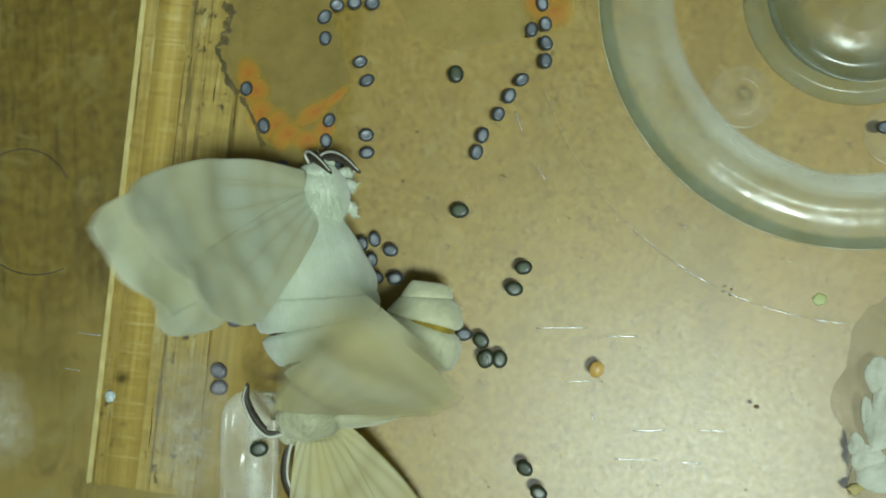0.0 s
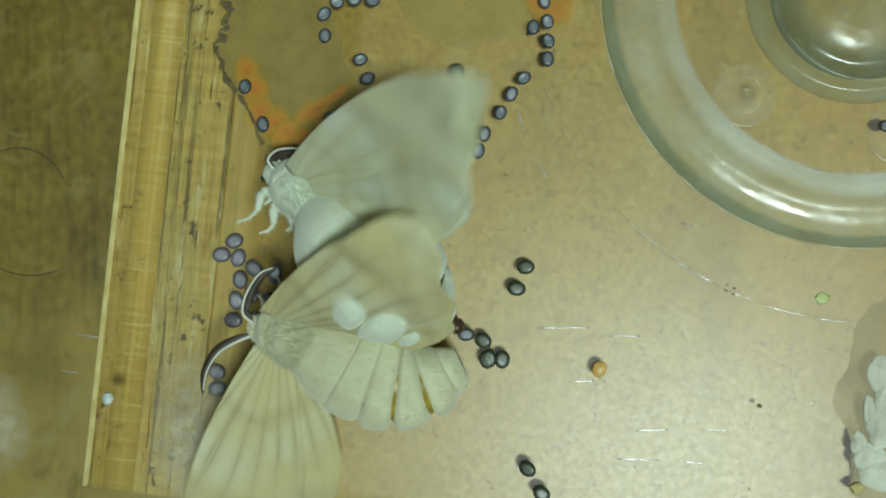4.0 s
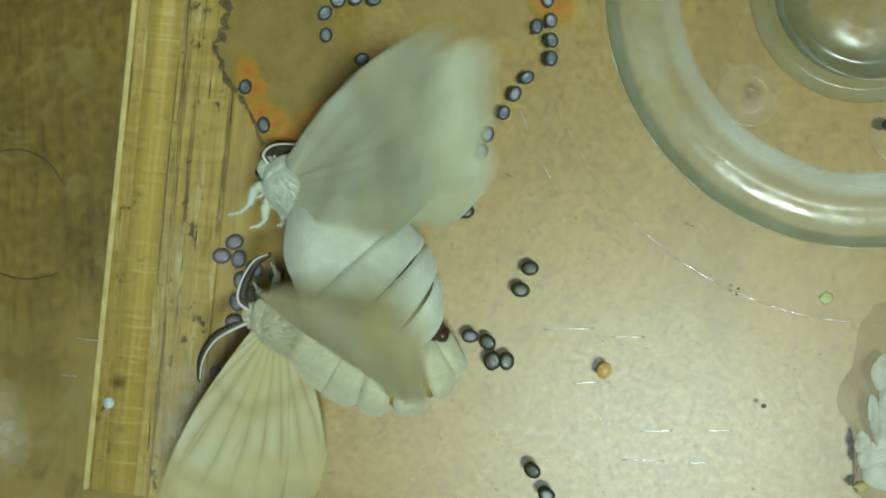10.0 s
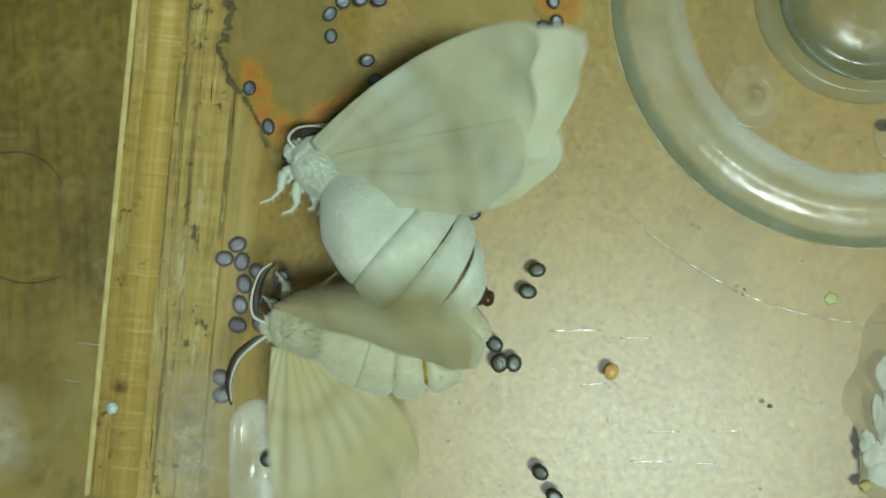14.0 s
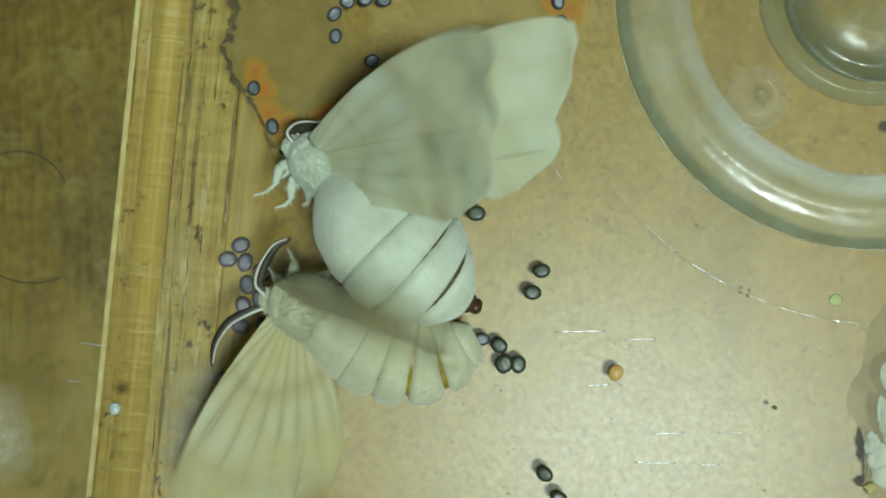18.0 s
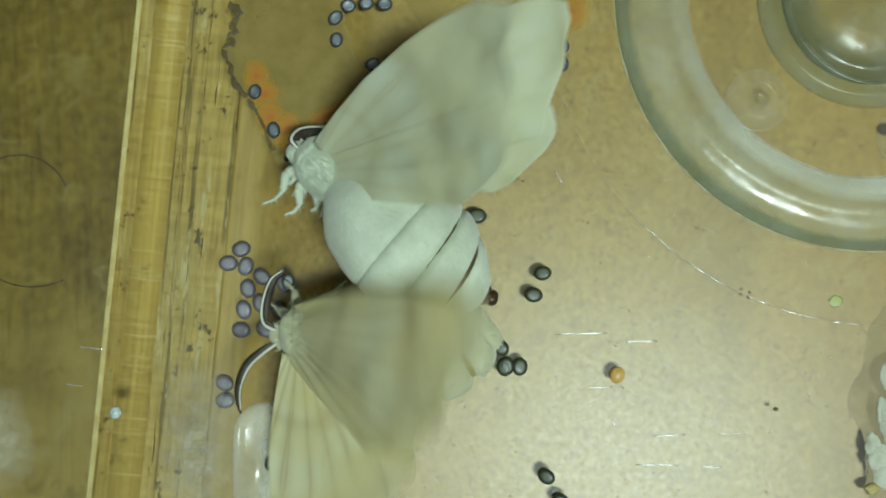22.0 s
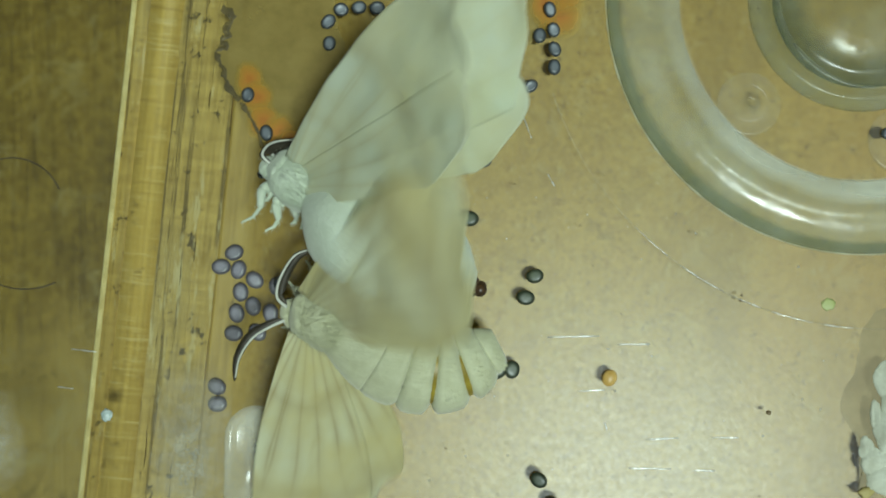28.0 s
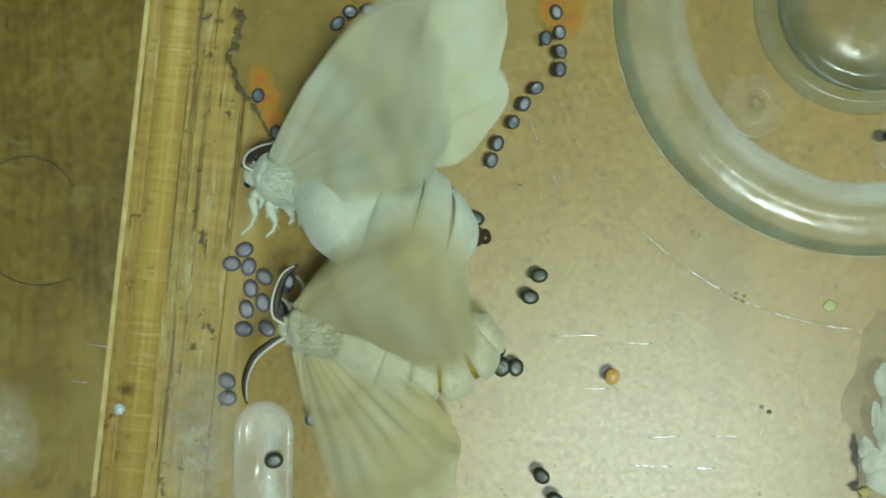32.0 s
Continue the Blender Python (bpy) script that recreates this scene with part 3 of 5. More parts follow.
# ---------------------------------------------------------------- room
def room():
    w, h0, h1 = 2000, -760, 1750
    for name, b in (
        ("floor", (-w, -w, h0 - 20, w, w, h0)),
        ("ceiling", (-w, -w, h1, w, w, h1 + 20)),
        ("wall_north", (-w, w, h0, w, w + 60, h1)),
        ("wall_south", (-w, -w - 60, h0, w, -w, h1)),
        ("wall_east", (w, -w, h0, w + 60, w, h1)),
        ("wall_west", (-w - 60, -w, h0, -w, w, h1)),
    ):
        thing(name, box_bm(*b), M_WALL, "plain pale room surface round the table", "room", kind="structure", smooth=False)
    table = tagged(new("table"), "worn dark brown wooden table under the board", "table")
    table.matrix_basis = mm(0, 0, h0)
    part("tabletop", box_bm(-450, -350, TABLE_TOP - h0 - 25, 450, 350, TABLE_TOP - h0, 2), M_TABLE, table)
    leg = box_bm(-25, -25, 0, 25, 25, TABLE_TOP - h0 - 25, 3)
    me = mesh_of(leg, "leg", M_TABLE, smooth=False)
    for x in (-400, 400):
        for y in (-300, 300):
            ob = new("leg", me)
            ob.parent, ob.matrix_basis = table, mm(x, y, 0)
    # ceiling lamp: housing, glowing tube cover and the light it gives
    lx, ly = 300, -320
    lamp = tagged(new("ceiling_lamp"), "white rectangular ceiling lamp, switched on", "lamp")
    lamp.matrix_basis = mm(lx, ly, h1)
    part("housing", box_bm(-200, -110, -60, 200, 110, 0, 8), M_LAMP_BODY, lamp)
    glow = Mat("lamp_glow")
    glow.b.inputs["Emission Color"].default_value = (0.82, 1.0, 0.94, 1)
    glow.b.inputs["Emission Strength"].default_value = 1.0
    part("diffuser", box_bm(-180, -90, -68, 180, 90, -60.5, 3), glow.m, lamp)
    light = bpy.data.lights.new("lamp_light", "AREA")
    light.shape, light.size, light.size_y = "RECTANGLE", 0.34, 0.16
    light.energy, light.color = LAMP_POWER, (0.812, 1.0, 0.955)
    lo = new("lamp_light", light)
    lo.matrix_basis = mm(lx, ly, h1 - 75)


room()


# ---------------------------------------------------------------- board and pane
SLANT = math.degrees(math.atan2(27.8 - 22.2, 39.8))


def face_height(x):
    """Height of the board's face at a distance from its edge: low at the sawn strip, swelling up under the sheet."""
    u = max(0.0, min(1.0, (x - 11.0) / 9.0))
    return BOARD_TOP + (3.7 * u * u * (3 - 2 * u))


def face_at(x, y):
    """The same for a place in the plan, in millimetres."""
    c, q = math.cos(radians(SLANT)), math.sin(radians(SLANT))
    return face_height((x + 25.97) * c - y * q)


def board():
    """The board's long edge runs a little askew; x across it from that edge, y along it."""
    ob = tagged(new("wooden_board"), "pale varnished wooden board with rough sawn strip along its edge", "board")
    ob.matrix_basis = mm(-25.97, 0, TABLE_TOP, 0, 0, -SLANT)
    h = BOARD_TOP - TABLE_TOP
    bm = bmesh.new()
    rows = []
    for i in range(91):
        x = 9.2 + (0.25 * i if i < 60 else 15 + (i - 60) * 3.5)
        rows.append([bm.verts.new((x * MM, (-15.2 + 3.4 * j) * MM, (face_height(x) - TABLE_TOP) * MM)) for j in range(41)])
    for r, q in zip(rows, rows[1:]):
        for j in range(40):
            bm.faces.new((r[j], q[j], q[j + 1], r[j + 1]))
    low = [[bm.verts.new((x * MM, y * MM, 0)) for y in (-15.2, 120.8)] for x in (9.2, 9.2 + 15 + 105)]
    edges = [[r[0] for r in rows], [r[-1] for r in rows][::-1]]
    bm.faces.new([low[0][0], low[1][0]] + edges[0][::-1])
    bm.faces.new([low[1][1], low[0][1]] + edges[1][::-1])
    bm.faces.new([low[0][0]] + rows[0] + [low[0][1]])
    bm.faces.new([low[1][0], low[1][1]] + rows[-1][::-1])
    part("panel", bm, M_FACE, ob, "smooth lacquered tan face")
    # pale colour paints in the light that the bevel catches
    part("edge_moulding", box_bm(0.08, -15.0, 0, 0.32, 120, h + 0.2, 0.1), M_ARRIS, ob, "outer arris with a painted highlight")
    part("edge_strip", box_bm(0.36, -15.1, 0, 1.5, 120, h - 0.3, 0.12), M_BOARD, ob)
    part("edge_strip", box_bm(1.56, -15.0, 0, 4.25, 120, h, 0.2), M_BAND, ob, "planed pale strip with cross grain")
    # rough sawn slats between long cracks
    rng = random.Random(5)
    x = 4.35
    for w in (0.7, 1.3, 0.95, 1.9):
        bm = bmesh.new()
        n = 120
        rows = []
        ph = rng.random() * 50
        lift = rng.uniform(-0.07, 0.07)
        for i in range(n + 1):
            y = -15 + 45 * i / n
            a = x - 0.03 + 0.22 * max(0.0, noise.noise((ph, y * 0.35, 0)) - 0.1) + 0.03 * noise.noise((ph, y * 3, 0))
            b = x + w + 0.02 - 0.22 * max(0.0, noise.noise((ph + 7, y * 0.4, 0)) - 0.15) - 0.03 * noise.noise((ph + 7, y * 3, 0))
            z = h + 0.1 + lift + 0.03 * noise.noise((ph, y * 0.6, 3))
            rows.append([bm.verts.new((px * MM, y * MM, pz * MM)) for px, pz in ((a, h - 0.6), (a + 0.02, z), ((a + b) / 2, z), (b - 0.02, z), (b, h - 0.6))])
        for r, s in zip(rows, rows[1:]):
            for k in range(4):
                bm.faces.new((r[k], r[k + 1], s[k + 1], s[k]))
        part("slat", bm, M_BOARD, ob, smooth=False)
        x += w
    return ob


board()
pane = thing("plastic_sheet", box_bm(-60, -17, -1.2, 90, 75, PANE_TOP, 0.1), M_PANE, "clear plastic sheet lying over the board", "sheet", smooth=False)
pane.visible_shadow = False


def spacer(x, y, a):
    return thing("spacer", box_bm(-4, -4, 0, 4, 4, -0.9 - 1.2 + 2.15, 0.02), M_GLASS, "small clear plastic foot under the sheet", "spacer", mm(x, y, -1.27, 0, 0, a), group="feet under the sheet")


for x, y in ((80, 65), (80, -5), (-12, 65)):
    spacer(x, y, 0)


# ---------------------------------------------------------------- moulded hub
def hub():
    ob = tagged(new("moulded_hub"), "clear moulded plastic ring with raised centre", "hub")
    ob.matrix_basis = mm(35.4, 22.0, PANE_TOP)
    profile = [(19.68, 0.02), (19.7, 0.3), (19.55, 0.7), (19.25, 0.94), (19.0, 1.04), (18.9, 1.17), (18.78, 1.3), (18.5, 1.44), (18.0, 1.56), (17.4, 1.62), (16.7, 1.64), (16.1, 1.59), (15.6, 1.47), (15.1, 1.22), (14.6, 0.85), (14.15, 0.35), (14.0, 0.02)]
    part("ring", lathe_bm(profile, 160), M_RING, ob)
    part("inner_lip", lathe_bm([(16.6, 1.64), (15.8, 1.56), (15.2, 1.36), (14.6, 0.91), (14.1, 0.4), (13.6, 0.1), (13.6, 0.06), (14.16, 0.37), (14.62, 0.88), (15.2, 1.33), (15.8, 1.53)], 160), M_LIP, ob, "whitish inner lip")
    # thin pale line of uneven width round the ring
    edge = []
    for k in range(180):
        a = 2 * math.pi * k / 179
        edge.append((19.74 * math.cos(a), 19.74 * math.sin(a), 0.08))
    part("edge_line", tube_bm(edge, [max(0.012, 0.05 + 0.11 * noise.noise((k * 0.45, 3, 1))) for k in range(180)], 5), M_PALE_EDGE, ob, "pale uneven outer edge")
    foot = [(8.7, 0.02), (8.6, 0.3), (8.25, 0.55), (7.95, 1.0), (7.75, 2.3), (7.6, 2.8), (7.35, 2.95), (7.1, 2.75), (7.0, 0.02)]
    part("collar", lathe_bm(foot, 128), M_COLLAR, ob)
    part("cup", lathe_bm([(6.95, 0.5), (6.85, 1.0), (5.6, 1.25), (4.6, 1.15), (3.4, 1.5), (0.05, 1.55), (0.05, 1.0), (5.0, 0.8)]), M_CUP, ob)
    boss = lathe_bm([(2.5, 0.0), (2.46, 0.1), (2.36, 0.16), (2.2, 0.14), (1.9, 0.12), (1.2, 0.17), (0.6, 0.2), (0.02, 0.21)], 64)
    me = mesh_of(boss, "boss", M_BOSS)
    for x, y in ((26.3 - 35.4, 14.3 - 22), (37.8 - 35.4, 10.9 - 22)):
        b = new("boss", me)
        b.parent, b.matrix_basis = ob, mm(x, y, 0.05)
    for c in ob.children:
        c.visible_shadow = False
    return ob


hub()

# the shallow moulded circle further out
arc = []
for k in range(41):
    a = radians(195 + 90 * k / 40)
    arc.append((36.5 + 26.2 * math.cos(a), 22.7 + 26.2 * math.sin(a), 0.06))
thing("moulded_line", tube_bm(arc, [0.03 + 0.03 * abs(noise.noise((k * 0.7, 1, 0))) for k in range(41)], 6), M_GLASS, "thin moulded circular line in the clear sheet", "line")


# short bright pieces added over the moulded circle to brighten it
for a0, a1 in ((222, 229), (232, 240), (243, 247), (249, 256), (258, 263)):
    pts = [(36.5 + 26.2 * math.cos(radians(a0 + (a1 - a0) * k / 10)), 22.7 + 26.2 * math.sin(radians(a0 + (a1 - a0) * k / 10)), 0.13) for k in range(11)]
    thing("scratch", tube_bm(pts, [0.02 + 0.06 * abs(noise.noise((a0, k * 0.8, 1))) for k in range(11)], 5), M_SCRATCH, "bright piece added along the moulded circle", "scratch", group="scratches").visible_shadow = False


def slot():
    """Raised clear tongue with a rounded end."""
    bm = bmesh.new()
    loops = []
    for inset, z in ((0, 0.01), (0.0, 0.5), (0.2, 0.75), (0.6, 0.75), (0.8, 0.5), (1.0, 0.45)):
        r = 2.3 - inset
        pts = [(-r, -14, z), (-r, -2.3, z)] + [(-r * math.cos(math.pi * k / 16), -2.3 + r * math.sin(math.pi * k / 16), z) for k in range(1, 16)] + [(r, -2.3, z), (r, -14, z)]
        loops.append([bm.verts.new(Vector(p) * MM) for p in pts])
    for a, b in zip(loops, loops[1:]):
        for k in range(len(a) - 1):
            bm.faces.new((a[k], a[k + 1], b[k + 1], b[k]))
        bm.faces.new((a[-1], a[0], b[0], b[-1]))
    bm.faces.new(loops[-1])
    bm.faces.new(loops[0][::-1])
    ob = tagged(new("plastic_tongue"), "clear moulded plastic tongue with rounded end", "tongue")
    ob.matrix_basis = mm(-12.5, -7.0, PANE_TOP, 0, 0, -3)
    part("rim", bm, M_TONGUE, ob)
    part("rib", box_bm(-0.1, -9, 0.46, 1.1, -2.6, 0.8, 0.15), M_TONGUE, ob)
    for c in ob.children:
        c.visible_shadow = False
    return ob


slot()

# ---------------------------------------------------------------- stains, specks, hair
STAIN = [(-13.2, 27), (-13.4, 22.7), (-14.1, 20.9), (-14.7, 20.1), (-13.7, 17.4), (-12.7, 16.3), (-11.5, 13.6), (-10.7, 10.7), (-8.7, 10.2), (-7.0, 10.5), (-5.6, 12.7), (-5.1, 14.8), (-4.1, 17.4), (-4.8, 20.5), (-6.4, 27)]
st = tagged(new("dried_stain"), "dried olive-brown stain with orange rim and dark crust", "stain")
part("film", film_bm(STAIN, 0.01, 0.014, 0.3, 6, 1), M_STAIN, st)


def rust(parent, patches, z):
    """Soft-edged rusty deposits: (x, y, half width, half length, turn)."""
    for k, (x, y, rx, ry, a) in enumerate(patches):
        bm = bmesh.new()
        bmesh.ops.create_circle(bm, cap_ends=True, radius=1.15, segments=32)
        m = mm(x, y, z + 0.005 * k, 0, 0, a) @ Matrix.Diagonal((rx * MM, ry * MM, 1, 1))
        part("rusty_patch", bm, M_RUST, parent, "rusty orange dried deposit", m)


rust(st, [(-12.08, 17.89, 1.33, 1.78, 10), (-11.5, 16.47, 1.51, 1.6, 0), (-11.14, 14.63, 1.6, 1.78, 20), (-9.97, 13.71, 1.51, 1.78, -30), (-9.67, 12.56, 0.98, 1.16, 0), (-6.91, 14.61, 0.98, 2.58, -58), (-5.13, 15.75, 0.53, 1.78, -50), (-9.03, 12.97, 1.51, 1.33, 0), (-7.47, 12.46, 1.6, 1.16, 0), (-6.1, 13.29, 1.16, 1.51, -20)], 0.03)


def crust(points, width, parent, seed):
    """A flat ragged ribbon of dried dirt along a line."""
    bm = bmesh.new()
    rows = []
    for (x0, y0), (x1, y1) in zip(points, points[1:]):
        length = math.hypot(x1 - x0, y1 - y0)
        n = max(3, int(length / 0.09))
        ax, ay = -(y1 - y0) / length, (x1 - x0) / length
        for i in range(n):
            u = i / n
            x, y = x0 + (x1 - x0) * u, y0 + (y1 - y0) * u
            w1 = width * max(0.12, 0.7 + 1.1 * noise.noise((x * 1.3, y * 1.3, seed)) + 0.5 * noise.noise((x * 4, y * 4, seed)))
            w2 = width * max(0.12, 0.7 + 1.1 * noise.noise((x * 1.3, y * 1.3, seed + 5)) + 0.5 * noise.noise((x * 4, y * 4, seed + 5)))
            rows.append([bm.verts.new(Vector((x + ax * q, y + ay * q, z)) * MM) for q, z in ((w1, 0.03), (0, 0.06), (-w2, 0.03))])
    for r, q in zip(rows, rows[1:]):
        for k in (0, 1):
            bm.faces.new((r[k], r[k + 1], q[k + 1], q[k]))
    return part("crust", bm, M_CRUST, parent, "thin dark crust")


crust([(-13.0, 23.0), (-13.4, 22.4), (-13.9, 21.9), (-13.4, 21.5), (-14.1, 21.0), (-13.6, 20.7), (-14.6, 20.2), (-14.2, 19.0), (-13.8, 17.6), (-12.8, 16.3)], 0.3, st, 3)
crust([(-12.8, 16.2), (-12.0, 14.9), (-11.5, 13.5), (-11.1, 12.0)], 0.24, st, 4)
crust([(-14.0, 23.6), (-13.2, 23.2), (-13.7, 22.8)], 0.3, st, 9)
st2 = tagged(new("dried_stain"), "dried olive stain with orange patch at its edge", "stain")
part("film", film_bm([(-0.7, 26), (0.3, 22.0), (1.7, 20.0), (4.7, 19.0), (8.2, 19.5), (10.0, 20.2), (10.8, 26)], 0.01, 0.014, 0.2, 6, 3), M_STAIN, st2).visible_shadow = False
rust(st2, [(12.2, 21.8, 2.0, 1.9, 0), (12.6, 24.0, 2.2, 2.4, 0), (10.9, 22.8, 1.4, 2.2, 0)], 0.03)
st3 = tagged(new("dried_stain"), "dull grey-brown dried stain beside pale silk", "stain")
part("film", film_bm([(39, -0.5), (36.0, -1.7), (34.1, -3.3), (33.1, -6.6), (32.0, -8.4), (32.2, -10.3), (33.1, -12.2), (33.0, -15.0), (33.2, -16.5), (39, -16.6)], 0.01, 0.014, 0.25, 6, 5), M_GREY_STAIN, st3).visible_shadow = False

# this film holds dried residue and a painted whitish glare
HAZY_RESIDUE = [(-18.6, -2.4), (-16.0, -2.0), (-14.0, -3.6), (-14.4, -8.0), (-14.2, -18.4), (-17.5, -19.4), (-21.4, -19.0), (-20.8, -11.5), (-20.0, -6.0)]
thing("dried_residue", film_bm(HAZY_RESIDUE, 0.012, 0.02, 0.5, 6, 12), M_RESIDUE_HAZE, "thin whitish dried residue with painted glare on the sheet", "stain")
# pale film laid in place of a reflection on the sheet
REFLECTION_PATCH = [(-35.5, -5.4), (-30.2, -5.4), (-29.8, -9.5), (-30.6, -12.8), (-35.5, -12.6)]
thing("dried_residue", film_bm(REFLECTION_PATCH, 0.012, 0.02, 0.4, 6, 15), M_RESIDUE_HAZE, "faint pale patch painted as a reflection on the sheet", "stain")

for x, y, dx, dy in ((9.9, -2.9, 3.9, -0.1), (15.2, -3.7, 2.4, -0.1), (12.0, -7.1, 2.0, 0), (15.5, -13.1, 3.2, -0.2), (20.5, -13.5, 1.5, -0.1), (17, -11.0, 2.4, 0), (22, -11.1, 2.0, -0.1), (-26.4, -2.1, 1.9, -0.3), (-27.5, -4.9, 1.2, -0.2), (13.9, -9.6, 0.1, -0.5), (8.9, 14.0, 0.5, -1.6), (10.5, 9.6, 0.5, -1.0)):
    m = 8
    pts = [(x + dx * k / m, y + dy * k / m + 0.03 * noise.noise((x, k, y)), 0.012) for k in range(m + 1)]
    thing("scratch", tube_bm(pts, [0.03 + 0.06 * abs(noise.noise((x * 3, k * 0.9, 2))) for k in range(m + 1)], 5), M_SCRATCH, "fine white scratch in the clear sheet", "scratch", group="scratches").visible_shadow = False

thing("green_speck", blob_bm(0.52, 0.45, 0.03, 0.3, 2, 3), M_GREEN, "small pale green speck on the sheet", "speck", mm(31.5, -1.4, 0.025)).visible_shadow = False
for x, y, r in ((26.4, -9.4, 0.2), (24.8, -0.8, 0.14), (24.9, -0.4, 0.12), (27.5, 21.8, 0.12), (1.2, 12.7, 0.1)):
    thing("brown_speck", blob_bm(r, r * 0.8, r * 0.5, 0.5, 2, 2), M_SPECK, "tiny brown speck of dirt", "speck", mm(x, y, r * 0.45), group="specks")
thing("pale_speck", blob_bm(0.42, 0.46, 0.2, 0.35, 2.2, 3), M_TEAL, "small pale bluish speck on the sheet", "speck", mm(-23.8, -7.2, 0.18))
for a0, a1, cx, cy, r in ((20, 165, -30.6, 8.8, 3.9), (188, 292, -29.5, 8.2, 5.6)):
    pts = [(cx + r * math.cos(radians(a0 + (a1 - a0) * k / 30)), cy + r * math.sin(radians(a0 + (a1 - a0) * k / 30)), 0.06) for k in range(31)]
    thing("hair", tube_bm(pts, [0.05] * 31, 6), M_HAIR, "thin dark curled hair", "hair", group="hairs")


def dust(name, count, low, high, material, label, seed):
    rng = random.Random(seed)
    bm = bmesh.new()
    for _ in range(count):
        x, y, r = rng.uniform(-1, 34), rng.uniform(-16, 12) - rng.random() * 3, rng.uniform(low, high)
        if (x - 35.4) ** 2 + (y - 22) ** 2 < 390:
            continue
        g = bmesh.ops.create_icosphere(bm, subdivisions=1, radius=1)
        st, tw = rng.uniform(0.7, 2.2), rng.uniform(0, 3.14)
        for v in g["verts"]:
            px, py = v.co.x * r * st, v.co.y * r
            v.co = Vector((x + px * math.cos(tw) - py * math.sin(tw), y + px * math.sin(tw) + py * math.cos(tw), r * 0.4 + v.co.z * r * 0.4)) * MM
    return thing(name, bm, material, label, "dust", kind="stuff")


# bright grains added as sparkles in the sheet's glare
dust("white_dust", 45, 0.025, 0.07, M_SCRATCH, "bright grains standing in for glints on the clear sheet", 31)
dust("brown_dust", 60, 0.025, 0.07, M_SPECK, "tiny brown crumbs on the clear sheet", 32)


def fluff():
    """Flat crumpled tufts of silk, pressed onto the sheet."""
    ob = tagged(new("silk_clump"), "pale greenish white clump of silk", "silk")
    ob.matrix_basis = mm(34.4, -12.0, 0.02)
    for k, (x, y, a, b, c) in enumerate(((1.2, 4.6, 1.0, 1.4, 0.25), (1.5, 2.7, 0.9, 1.5, 0.3), (1.1, 0.7, 1.2, 1.6, 0.4), (0.0, -1.6, 1.3, 1.1, 0.35), (1.0, -2.9, 1.9, 1.2, 0.45), (-0.7, -0.5, 0.6, 0.9, 0.2), (0.2, 2.0, 0.5, 1.2, 0.2))):
        bm = bmesh.new()
        bmesh.ops.create_icosphere(bm, subdivisions=5, radius=1)
        for v in bm.verts:
            p = v.co.copy()
            edge = 1 + 0.22 * noise.noise((p.x * 1.3, p.y * 1.3, k * 3.0)) + 0.05 * noise.noise((p.x * 4, p.y * 4, k))
            folds = 0.75 + 0.45 * noise.noise((p.x * 1.6 + k, p.y * 1.1, 4)) + 0.1 * noise.noise((p.x * 3.2, p.y * 3.2, k + 2.0))
            v.co = Vector((x + p.x * a * edge, y + p.y * b * edge, max(0.0, p.z) * c * folds * 1.3)) * MM
        part("tuft", bm, M_FLUFF, ob)
    part("crumb", blob_bm(0.55, 0.4, 0.14, 0.5, 2, 3, (-1.0, -3.8, 0.12)), M_CRUMB, ob, "dull yellow crumb")


fluff()


# ---------------------------------------------------------------- eggs
def egg_mesh(name, material, dent):
    bm = blob_bm(0.63, 0.5, 0.32, 0.05, 1.2, 3)
    for v in bm.verts:
        p = v.co / MM
        d = math.hypot(p.x / 0.62, p.y / 0.49)
        if p.z > 0 and d < 0.75:
            v.co.z -= dent * (1 - (d / 0.75) ** 2) * MM
    return mesh_of(bm, name, material)


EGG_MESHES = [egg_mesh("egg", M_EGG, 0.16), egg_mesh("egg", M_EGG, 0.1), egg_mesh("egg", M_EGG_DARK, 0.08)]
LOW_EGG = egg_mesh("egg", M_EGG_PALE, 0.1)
UPPER_EGGS = [(-5.8, 22.1, 45), (-5.8, 20.4, 80), (-3.1, 18.4, 20), (-2.6, 16.9, 30), (4.4, 17.1, 95), (11.3, 22.3, 100), (11.5, 20.7, 100), (10.4, 20.3, 80), (11.5, 19.2, 110), (11.4, 17.8, 85), (9.5, 16.4, 35), (8.5, 15.2, 60), (7.6, 13.8, 65), (6.3, 12.2, 70), (5.8, 10.9, 70), (4.3, 6.4, 0), (9.1, 1.8, 10), (8.3, 0.2, 170), (5.6, -3.7, 140), (5.8, -5.2, 100), (7.0, -5.2, 80), (4.3, -3.2, 0), (8.6, -13.6, 140), (9.6, -15.5, 150), (-12.2, 16.7, 80), (-10.9, 13.7, 95), (-5.7, 13.9, 60), (-6.0, 12.3, 90), (-2.8, 12.6, 0), (-2.8, 11.2, 10), (-9.5, 10.4, 170), (-5.2, 10.2, 170), (-2.4, 4.4, 100), (-1.2, 3.5, 170), (-2.7, 2.8, 90), (-3.4, 4.1, 90), (-2.4, 1.4, 0), (-0.9, 1.3, 0), (-4.8, 23.0, 170), (-3.4, 23.1, 10), (-2.0, 23.0, 0), (0.9, -0.4, 0), (-11.8, -11.5, 10), (-3.5, -6.0, 0), (36.9, 11.5, 0), (6.0, -5.1, 90), (-8.8, -8.6, 0), (-10.3, 2.1, 80)]
